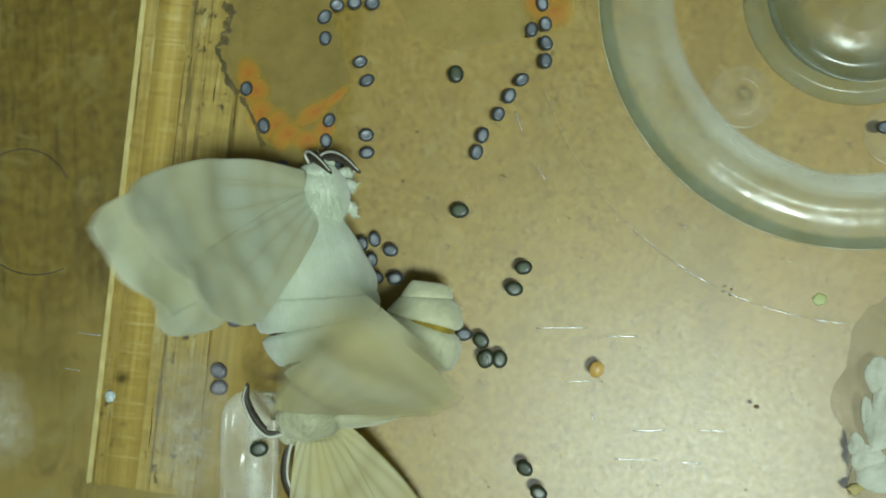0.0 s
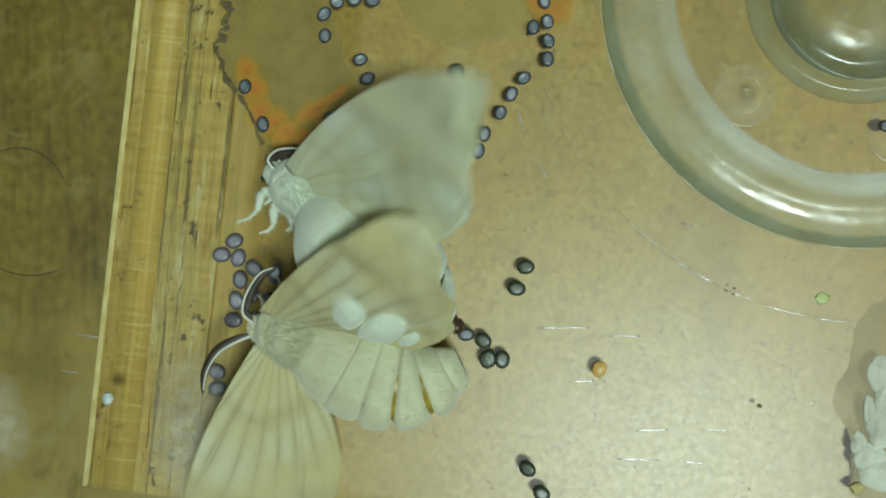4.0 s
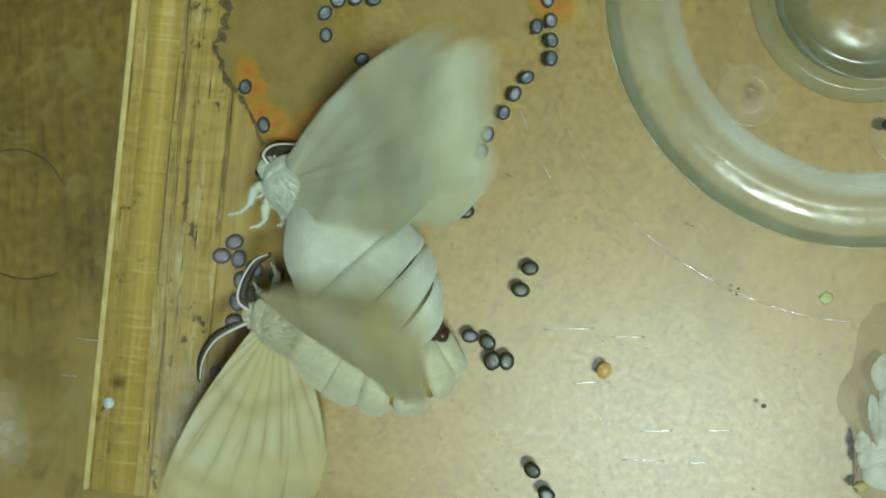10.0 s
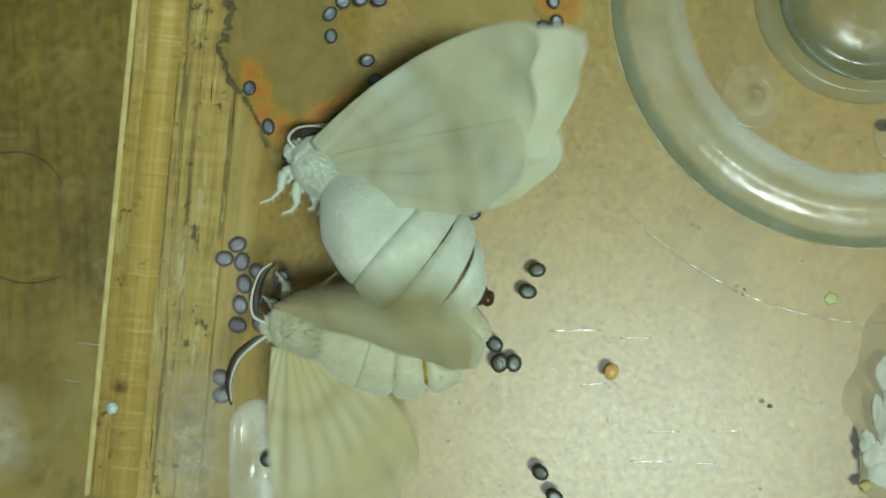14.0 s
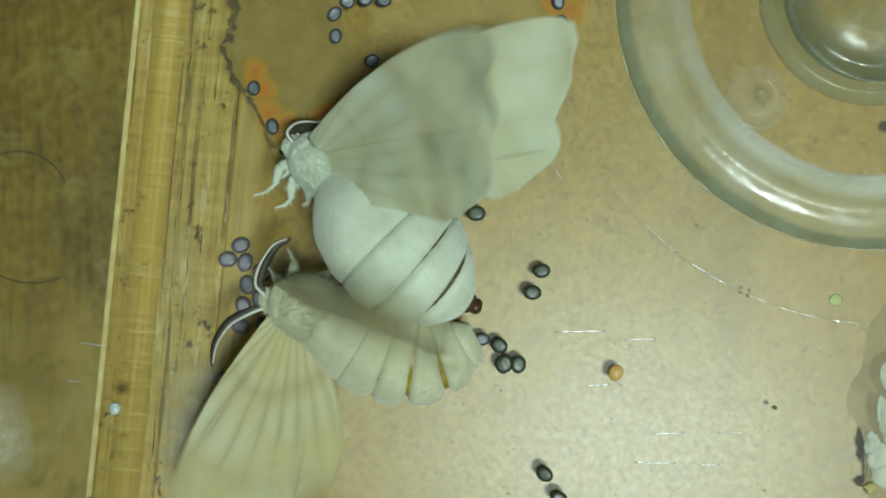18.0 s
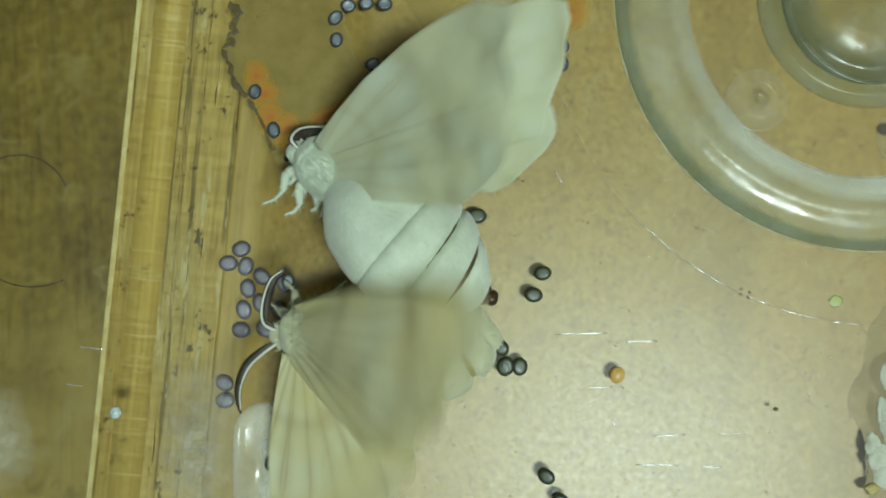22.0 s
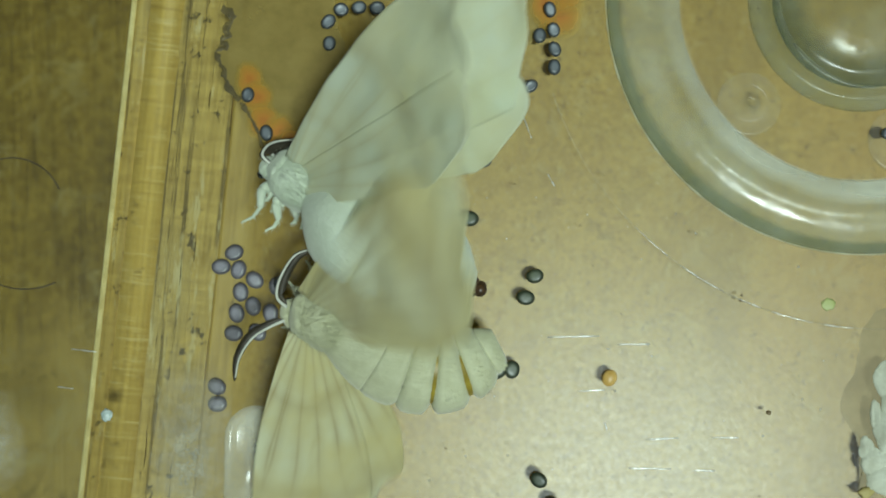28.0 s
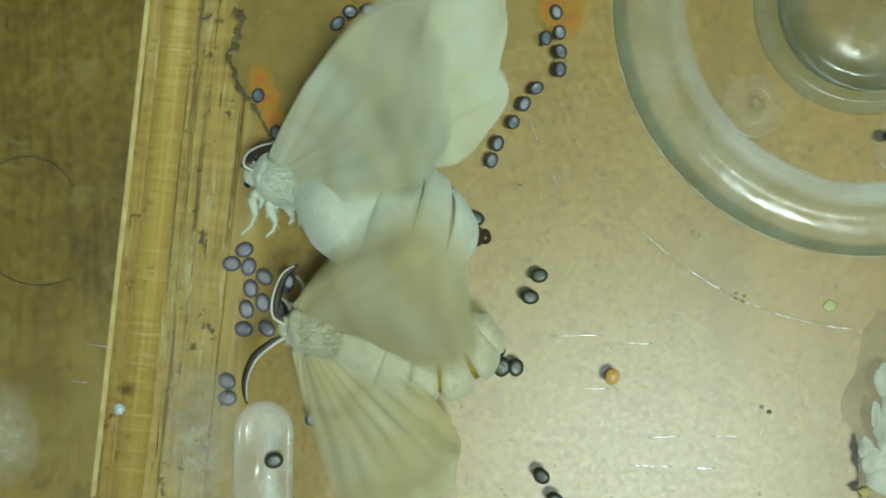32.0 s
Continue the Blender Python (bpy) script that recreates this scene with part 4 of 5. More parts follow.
LOWER_EGGS = [(-14.6, 4.9, 20), (-15.7, 3.8, 0), (-14.3, 3.5, 70), (-13.0, 2.6, 140), (-14.2, 1.7, 95), (-13.2, 0.5, 100), (-14.6, -0.0, 100), (-14.9, -1.6, 170), (-11.7, -0.1, 90), (-12.9, -1.6, 140), (-11.1, 2.0, 100), (-16.4, -5.8, 150), (-16.4, -7.2, 0)]
rng = random.Random(11)
for i, (x, y, a) in enumerate(UPPER_EGGS):
    dark = i in (4, 15, 16, 17, 18, 19, 20, 22, 23, 42, 45)
    ob = new("egg", EGG_MESHES[2] if dark else EGG_MESHES[i % 2])
    ob.matrix_basis = mm(x, y, 1.1 if i == 42 else 0.31, rng.uniform(-6, 6), rng.uniform(-6, 6), a) @ Matrix.Diagonal((rng.uniform(0.94, 1.05) * (1.14 if dark else 1), rng.uniform(0.94, 1.05) * (1.16 if dark else 1), 1, 1))
    tagged(ob, "dark olive grey moth egg on the clear sheet" if dark else "blue-grey dimpled moth egg on the clear sheet", "egg", "moth eggs")
for x, y, a in LOWER_EGGS:
    ob = new("egg", LOW_EGG)
    ob.matrix_basis = mm(x, y, face_at(x, y) + 0.34, rng.uniform(-6, 6), rng.uniform(-6, 6), a) @ Matrix.Diagonal((1.24, 1.26, 1.1, 1))
    tagged(ob, "pale violet-grey moth egg under the clear sheet", "egg", "moth eggs")
thing("yellow_egg", blob_bm(0.66, 0.55, 0.26, 0.06, 1.2, 3), M_SEED, "ochre yellow unfertilised moth egg", "egg", mm(14.4, -6.2, 0.25, 0, 0, 60), group="moth eggs")


# ---------------------------------------------------------------- moths
# outlines of the right-angled blade, in shares of the wing's length: root, leading edge, outer margin, trailing edge
FOREWING = (((0.0, -0.06), (0.03, 0.10)),
            ((0.0, -0.06), (0.18, -0.07), (0.38, -0.07), (0.6, -0.05), (0.78, -0.01), (0.91, 0.04), (0.975, 0.095)),
            ((0.975, 0.095), (0.955, 0.14), (0.895, 0.185), (0.845, 0.245), (0.77, 0.31), (0.67, 0.365)),
            ((0.03, 0.10), (0.27, 0.21), (0.48, 0.305), (0.67, 0.365)))
HINDWING = (((0.0, 0.0), (-0.02, 0.12)),
            ((0.0, 0.0), (0.27, 0.09), (0.53, 0.18), (0.75, 0.26)),
            ((0.75, 0.26), (0.765, 0.32), (0.715, 0.38), (0.63, 0.425), (0.53, 0.44), (0.43, 0.42)),
            ((-0.02, 0.12), (0.13, 0.23), (0.28, 0.33), (0.43, 0.42)))


def along(points, u):
    """A place on a smooth line through points by share of the way."""
    n = len(points) - 1
    k = min(int(u * n), n - 1)
    f = u * n - k
    p = [Vector(points[max(0, min(n, k + d))]) for d in (-1, 0, 1, 2)]
    return 0.5 * ((2 * p[1]) + (p[2] - p[0]) * f + (2 * p[0] - 5 * p[1] + 4 * p[2] - p[3]) * f * f + (3 * p[1] - p[0] - 3 * p[2] + p[3]) * f**3)


def wing_bm(outline, length, widen, side, lift, seed, wave, nr=30, na=26):
    """A wing blade spanned between the four lines of an outline; x runs to the apex; side +1: left wing; widen: share by which it fans out."""
    root, lead, outer, trail = outline
    bm = bmesh.new()
    grid = []
    c00, c01, c10, c11 = (Vector(p) for p in (lead[0], trail[0], lead[-1], trail[-1]))
    for i in range(na + 1):
        s = i / na
        row = []
        for j in range(nr + 1):
            v = j / nr
            p = along(lead, v) * (1 - s) + along(trail, v) * s + along(root, s) * (1 - v) + along(outer, s) * v
            p -= c00 * (1 - s) * (1 - v) + c01 * s * (1 - v) + c10 * (1 - s) * v + c11 * s * v
            ang, r = math.atan2(p.y, p.x + 0.06), math.hypot(p.x + 0.06, p.y)
            ang *= widen if ang > 0 else 1
            r += wave / length * v**4 * (math.sin(ang * 26 + seed) + 0.6 * noise.noise((ang * 9, seed, 2)))
            x, y = (r * math.cos(ang) - 0.06) * length, r * math.sin(ang) * length
            arch = max(0.0, min(1.0, 0.2 + ang * 0.9))
            z = lift + 0.04 * length * math.sin(math.pi * arch) * math.sin(math.pi * min(1.0, 0.1 + 0.6 * r))
            z += 0.10 * min(1.0, 2 * r) * math.sin(ang * 17 + seed) * (0.5 + noise.noise((ang * 4, r * 3, seed)))
            z += 0.6 * r * noise.noise((x * 0.2, y * 0.2, seed)) + 0.34 * r * noise.noise((x * 0.45, y * 0.45, seed + 4)) + 0.1 * r * noise.noise((x * 0.95, y * 0.95, seed + 6))
            z += 0.5 * v**5 * noise.noise((ang * 7, seed, 0)) - 0.5 * r**4
            row.append((x, y * side, z))
        grid.append(row)
    top = [[bm.verts.new(Vector(p) * MM) for p in row] for row in grid]
    bot = [[bm.verts.new((Vector(p) - Vector((0, 0, 0.03))) * MM) for p in row] for row in grid]
    for g, flip in ((top, False), (bot, True)):
        for i in range(na):
            for j in range(nr):
                q = (g[i][j], g[i][j + 1], g[i + 1][j + 1], g[i + 1][j])
                bm.faces.new(q[::-1] if flip else q)
    rim_t = top[0] + [r[-1] for r in top[1:]] + top[-1][-2::-1] + [r[0] for r in top[-2:0:-1]]
    rim_b = bot[0] + [r[-1] for r in bot[1:]] + bot[-1][-2::-1] + [r[0] for r in bot[-2:0:-1]]
    n = len(rim_t)
    for q in range(n):
        bm.faces.new((rim_t[q], rim_b[q], rim_b[(q + 1) % n], rim_t[(q + 1) % n])).material_index = 1
    return bm


def wing_part(name, bm, material, parent):
    ob = part(name, bm, material, parent)
    for p in ob.data.polygons:
        if p.material_index:
            p.use_smooth, p.material_index = False, 0
    return ob


def wing(moth, length, widen, side, material, seed, wave):
    fore = wing_part("forewing", wing_bm(FOREWING, length, widen, side, 0.03, seed, wave), material, moth)
    wing_part("hindwing", wing_bm(HINDWING, length, widen, side, -0.05, seed, wave), material, fore)
    return fore


def spine(points, u):
    """A point and direction on a polyline of (x, y, z) by share of its length, smoothed."""
    n = len(points) - 1
    k = min(int(u * n), n - 1)
    f = u * n - k
    p = [Vector(points[max(0, min(n, k + d))]) for d in (-1, 0, 1, 2)]
    a = 0.5 * ((2 * p[1]) + (p[2] - p[0]) * f + (2 * p[0] - 5 * p[1] + 4 * p[2] - p[3]) * f * f + (3 * p[1] - p[0] - 3 * p[2] + p[3]) * f**3)
    return a


def abdomen(moth, points, radii, material, skin, tail, joints, slit):
    """A furry front and plump segments behind it along a curved line, with skin showing in the joints: (share of the way, depth of the joint); slit: how far along each segment the joints gape."""
    root = None
    cuts = [0.0] + [j[0] for j in joints] + [1.0]
    gapes = [0.0] + [j[1] for j in joints] + [0.25]
    for n, (u0, u1) in enumerate(zip(cuts, cuts[1:])):
        bm = bmesh.new()
        rings = []
        steps = 26 if u0 == 0 else 10
        for i in range(steps + 1):
            v = i / steps
            u = min(1.0, u0 + (u1 - u0) * v)
            c = spine(points, u)
            d = (spine(points, min(1, u + 0.02)) - spine(points, max(0, u - 0.02))).normalized()
            side = d.cross(Vector((0, 0, 1))).normalized()
            up = side.cross(d)
            r = along([(q, 0) for q in radii], u).x
            swell = 1 + (0.025 * math.sin(math.pi * v) if u0 else 0)
            reach = slit * 0.2 if u0 == 0 else slit
            pinch = gapes[n + 1] * (1 - min(1.0, (1 - v) / reach)) ** 1.6 + (gapes[n] * (1 - min(1.0, v / reach)) ** 1.6 if u0 else 0)
            ring = []
            for q in range(28):
                a = 2 * math.pi * q / 28
                w = r * swell * (1 + 0.05 * noise.noise((math.cos(a) * 1.5, math.sin(a) * 1.5, u * 7)))
                turn = (a - 0.7 + math.pi) % (2 * math.pi) - math.pi
                w *= 1 - pinch * (0.15 + 0.85 * max(0.0, math.cos(turn * 0.85)))
                ring.append(bm.verts.new((c + w * (math.cos(a) * side + 0.88 * math.sin(a) * up)) * MM))
            rings.append(ring)
        for a, b in zip(rings, rings[1:]):
            for q in range(28):
                bm.faces.new((a[q], a[(q + 1) % 28], b[(q + 1) % 28], b[q]))
        bm.faces.new(rings[0])
        bm.faces.new(rings[-1])
        if root is None:
            root = part("abdomen", bm, material, moth)
        else:
            part("segment", bm, material, root)
    # joint skin
    bm = bmesh.new()
    pts = [spine(points, 0.05 + 0.9 * k / 24) for k in range(25)]
    rr = []
    for k in range(25):
        rr.append(along([(q, 0) for q in radii], 0.05 + 0.9 * k / 24).x * 0.8)
    part("joint_skin", tube_into(bm, pts, rr, 20), skin, root, "brown skin between the segments")
    if tail:
        end = spine(points, 1.0)
        d = (end - spine(points, 0.97)).normalized()
        tip = bmesh.new()
        for k in range(5):
            o = end + d * (0.1 + 0.13 * k) + Vector((0.36 * math.sin(k * 2.4), 0.36 * math.cos(k * 2.4), 0.15))
            g = bmesh.ops.create_icosphere(tip, subdivisions=2, radius=(0.62 - 0.05 * k) * MM)
            for v in g["verts"]:
                v.co = v.co + o * MM
        part("tail_claspers", tip, tail, root, "dark brown tip")
    return root


def fur_on(host, count, length, material, seed, owner=None, back=(-1.0, 0.0, 0.0), bare=0):
    """Short hairs, combed backwards, standing on the upper side of a body part."""
    rng = random.Random(seed)
    me = host.data
    polys = [p for p in me.polygons if p.normal.z > -0.35 and p.area > 0 and bare <= p.index < len(me.polygons) - 2 - bare]
    weights = list(itertools.accumulate(p.area for p in polys))
    verts, faces = [], []
    back = Vector(back)
    for _ in range(count):
        p = polys[min(len(polys) - 1, bisect_at(weights, rng.random() * weights[-1]))]
        ids = list(p.vertices)
        k = rng.randrange(1, len(ids) - 1)
        a, b, c = (me.vertices[q].co for q in (ids[0], ids[k], ids[k + 1]))
        u, v = rng.random(), rng.random()
        if u + v > 1:
            u, v = 1 - u, 1 - v
        o = a + (b - a) * u + (c - a) * v
        n = p.normal
        d = (n * rng.uniform(0.15, 0.6) + back * 0.8 + Vector((rng.uniform(-0.4, 0.4), rng.uniform(-0.4, 0.4), rng.uniform(-0.2, 0.2)))).normalized()
        side = d.cross(n).normalized() * rng.uniform(0.008, 0.022) * MM
        tip = o + d * length * rng.uniform(0.5, 1.2) * MM
        q = len(verts)
        o = o - n * 0.05 * MM
        verts += [o - side, o + side, tip]
        faces.append((q, q + 1, q + 2))
    fm = bpy.data.meshes.new("fur")
    fm.from_pydata([tuple(v) for v in verts], [], faces)
    fm.materials.append(material)
    ob = new("fur", fm)
    ob.parent = owner or host
    return tagged(ob, "")


def bisect_at(sums, value):
    lo, hi = 0, len(sums)
    while lo < hi:
        mid = (lo + hi) // 2
        if sums[mid] < value:
            lo = mid + 1
        else:
            hi = mid
    return lo


def antenna(moth, points, width, name="antenna"):
    """A bent white shaft with a dark comb on one side."""
    n = 18
    pts = [spine(points, k / n) for k in range(n + 1)]
    shaft = part(name, tube_bm(pts, [0.1 * (1 - 0.7 * k / n) + 0.025 for k in range(n + 1)], 8), M_SHAFT, moth, "white feathered antenna")
    bm = bmesh.new()
    for k in range(4, 240):
        u = k / 240
        p = spine(points, u)
        d = (spine(points, min(1, u + 0.02)) - spine(points, max(0, u - 0.02))).normalized()
        side = d.cross(Vector((0, 0, 1))).normalized()
        w = width * math.sin(math.pi * min(1, 0.1 + u * 0.9)) ** 0.6 * (1 + 0.06 * math.sin(k * 2.3))
        for sgn, share in ((1, 1.0), (-1, 0.18)):
            e = p + side * sgn * w * share + d * 0.3 + Vector((0, 0, -0.25 * w))
            tube_into(bm, [p - Vector((0, 0, 0.1)), (p + e) / 2, e], [0.045, 0.04, 0.02], 4)
    part("comb", bm, M_COMB, shaft, "dark feathery comb")
    return shaft


def leg(moth, points, material):
    """Thigh, shin and foot as straight furry lengths that meet in joints."""
    bm = bmesh.new()
    for (p, q), (r0, r1) in zip(zip(points, points[1:]), ((0.4, 0.38), (0.36, 0.24), (0.14, 0.12), (0.1, 0.07))):
        p, q = Vector(p), Vector(q)
        tube_into(bm, [p + (q - p) * u for u in (-0.04, 0.15, 0.5, 0.85, 1.04)], [r0 * 0.8, r0, (r0 + r1) / 2, r1, r1 * 0.75], 10)
    ob = part("leg", bm, material, moth)
    fur_on(ob, 420, 0.4, material, 77, back=(-0.3, 0.3, -0.6))
    return ob


def moth_body(name, label, fur, skin, tail, spine_pts, radii, size, joints, slit, shift=0.0):
    ob = tagged(new(name), label, "moth")
    s = size
    thorax = part("thorax", blob_bm(1.9 * s, 1.75 * s, 1.7 * s, 0.1, 1.8, 4, (shift - 0.3, 0, 0)), fur, ob)
    collar = part("collar", blob_bm(0.7 * s, 1.3 * s, 1.15 * s, 0.12, 1.8, 4, (shift + 1.1 * s, 0, 0.1)), fur, ob)
    head = part("head", blob_bm(0.6 * s, 0.75 * s, 0.65 * s, 0.12, 1.8, 4, (shift + 1.75 * s, 0, -0.45)), fur, ob)
    for sy in (1, -1):
        part("eye", blob_bm(0.24 * s, 0.18 * s, 0.28 * s, 0, 1, 2, (shift + 1.95 * s, 0.55 * s * sy, -0.8)), M_EYE, head)
    belly = abdomen(ob, spine_pts, radii, fur, skin, tail, joints, slit)
    for k, (host, count, length) in enumerate(((thorax, 6000, 1.0), (collar, 2600, 0.8), (head, 1400, 0.55), (belly, int(500 * radii[2]), 0.3))):
        fur_on(host, count, length, fur, 20 + k)
    for k, seg in enumerate([c for c in belly.children if c.name.startswith("segment")]):
        fur_on(seg, int(120 * radii[3]), 0.25, fur, 40 + k, belly, bare=84)
    return ob


def white_moth():
    ob = moth_body("white_moth", "white furry silk moth fluttering on the clear sheet", M_WHITE_FUZZ, M_JOINT, M_TIP,
                   [(-1.2, 0.2, 0), (-4.5, 0.8, 0.1), (-8, 1.1, 0), (-11.5, 0.8, -0.3), (-14.5, 0, -0.6)], [1.5, 3.9, 4.9, 4.8, 3.7, 1.3], 1.3, ((0.45, 0.05), (0.62, 0.17), (0.79, 0.24)), 0.13)
    antenna(ob, [(2.1, 0.5, 0.3), (3.0, 0.6, 0.7), (3.1, -0.5, 1.0), (2.4, -1.9, 1.0), (1.4, -3.0, 0.8)], 0.65)
    antenna(ob, [(2.1, -0.5, 0.2), (2.8, -0.8, 0.2), (2.9, -2.2, 0.1), (2.3, -3.8, 0.0), (1.2, -5.2, -0.2)], 0.65)
    for pts in ([(1.3, 0.6, -0.9), (1.9, 1.6, -1.2), (1.3, 2.5, -2.0), (1.4, 3.1, -2.6), (1.9, 3.5, -3.2)],
                [(0.6, 0.8, -1.1), (0.6, 1.4, -1.9), (-0.1, 1.9, -2.6), (-0.1, 2.3, -3.1), (0.3, 2.6, -3.6)],
                [(-0.6, 0.4, -1.2), (-0.5, 0.5, -2.0), (-1.0, 0.6, -2.7), (-1.0, 0.6, -3.2), (-0.8, 0.6, -3.6)],
                [(1.3, -0.6, -1.2), (1.7, -0.6, -2.0), (1.5, 0.0, -2.8), (1.7, 0.3, -3.2), (2.1, 0.6, -3.6)],
                [(0.6, -0.8, -1.4), (0.8, -0.8, -2.3), (0.4, 0.0, -2.9), (0.7, 0.2, -3.3), (1.0, 0.4, -3.7)],
                [(-0.6, -0.8, -1.4), (-1.0, -0.8, -2.3), (-1.4, 0.0, -2.9), (-1.5, 0.2, -3.3), (-1.6, 0.4, -3.7)]):
        leg(ob, pts, M_WHITE_FUZZ)
    left = wing(ob, 21.4, 1.0, 1, M_WHITE_WING, 1, 0.2)
    right = wing(ob, 21.4, 1.0, -1, M_WHITE_WING, 2, 0.24)
    return ob, left, right


def cream_moth():
    ob = moth_body("cream_moth", "cream yellow silk moth with feathered dark antennae", M_CREAM_FUZZ, M_JOINT_OCHRE, None,
                   [(-1.2, 0, 0), (-4.0, 1.0, -0.1), (-7.5, 2.2, -0.3), (-11.0, 2.2, -0.4), (-13.9, 0.3, -0.6)], [1.6, 2.9, 3.6, 3.6, 2.9, 1.3], 1.42, ((0.36, 0.02), (0.5, 0.1), (0.64, 0.24), (0.78, 0.28), (0.9, 0.1)), 0.2, -1.1)
    antenna(ob, [(1.7, 0.5, 0.3), (2.6, 1.0, 0.7), (3.8, 2.0, 0.7), (4.6, 3.6, 0.4), (4.8, 5.2, 0.0)], 0.52)
    antenna(ob, [(1.7, -0.5, 0.3), (2.4, -1.2, 0.8), (2.3, -2.6, 1.0), (1.6, -4.2, 0.8), (0.7, -4.8, 0.5)], 0.6)
    for sy in (1, -1):
        for pts in ([(0.6, 0.8, -1.0), (1.2, 1.4, -1.6), (1.6, 1.4, -2.6), (2.0, 1.6, -3.3), (2.4, 1.8, -3.8)],
                    [(0.2, 1.0, -1.1), (0.2, 2.2, -1.6), (0.4, 2.8, -2.6), (0.8, 3.2, -3.3), (1.2, 3.5, -3.8)],
                    [(-0.8, 1.0, -1.1), (-1.6, 2.0, -1.6), (-2.4, 2.4, -2.6), (-3.0, 2.8, -3.3), (-3.4, 3.1, -3.8)]):
            leg(ob, [(x, y * sy, z) for x, y, z in pts], M_CREAM_FUZZ)
    left = wing(ob, 17.9, 1.32, 1, M_CREAM_WING, 6, 0.26)
    right = wing(ob, 17.9, 1.32, -1, M_CREAM_WING, 7, 0.26)
    return ob, left, right


WHITE, WHITE_LEFT, WHITE_RIGHT = white_moth()
CREAM, CREAM_LEFT, CREAM_RIGHT = cream_moth()


def flutter(rows, calm):
    """Rows of a wing with a quick beat about the body's long axis added; calm: rows of (seconds, degrees of beat)."""
    times = [r[0] for r in rows]
    places = [mm(*r[1:]) for r in rows]
    quats = [p.to_quaternion() for p in places]
    for a, b in zip(quats, quats[1:]):
        b.make_compatible(a)
    hinge = places[0].translation
    out = []
    last = int(round(32.0 * FPS))
    for n in [0] + list(range(1, last, 2)) + [last]:
        t = n / FPS
        k = max(0, min(len(times) - 2, sum(1 for x in times if x <= t) - 1))
        u = (t - times[k]) / (times[k + 1] - times[k])
        u = u * u * (3 - 2 * u)
        q = quats[k].slerp(quats[k + 1], max(0.0, min(1.0, u)))
        beat = float(np.interp(t, [c[0] for c in calm], [c[1] for c in calm]))
        sign = 0 if n in (0, last) else (1 if (n // 2) % 2 else -1)
        swing = Euler((radians(beat * sign), 0, 0)).to_quaternion()
        out.append((t, Matrix.LocRotScale(hinge, swing @ q, None)))
    return out


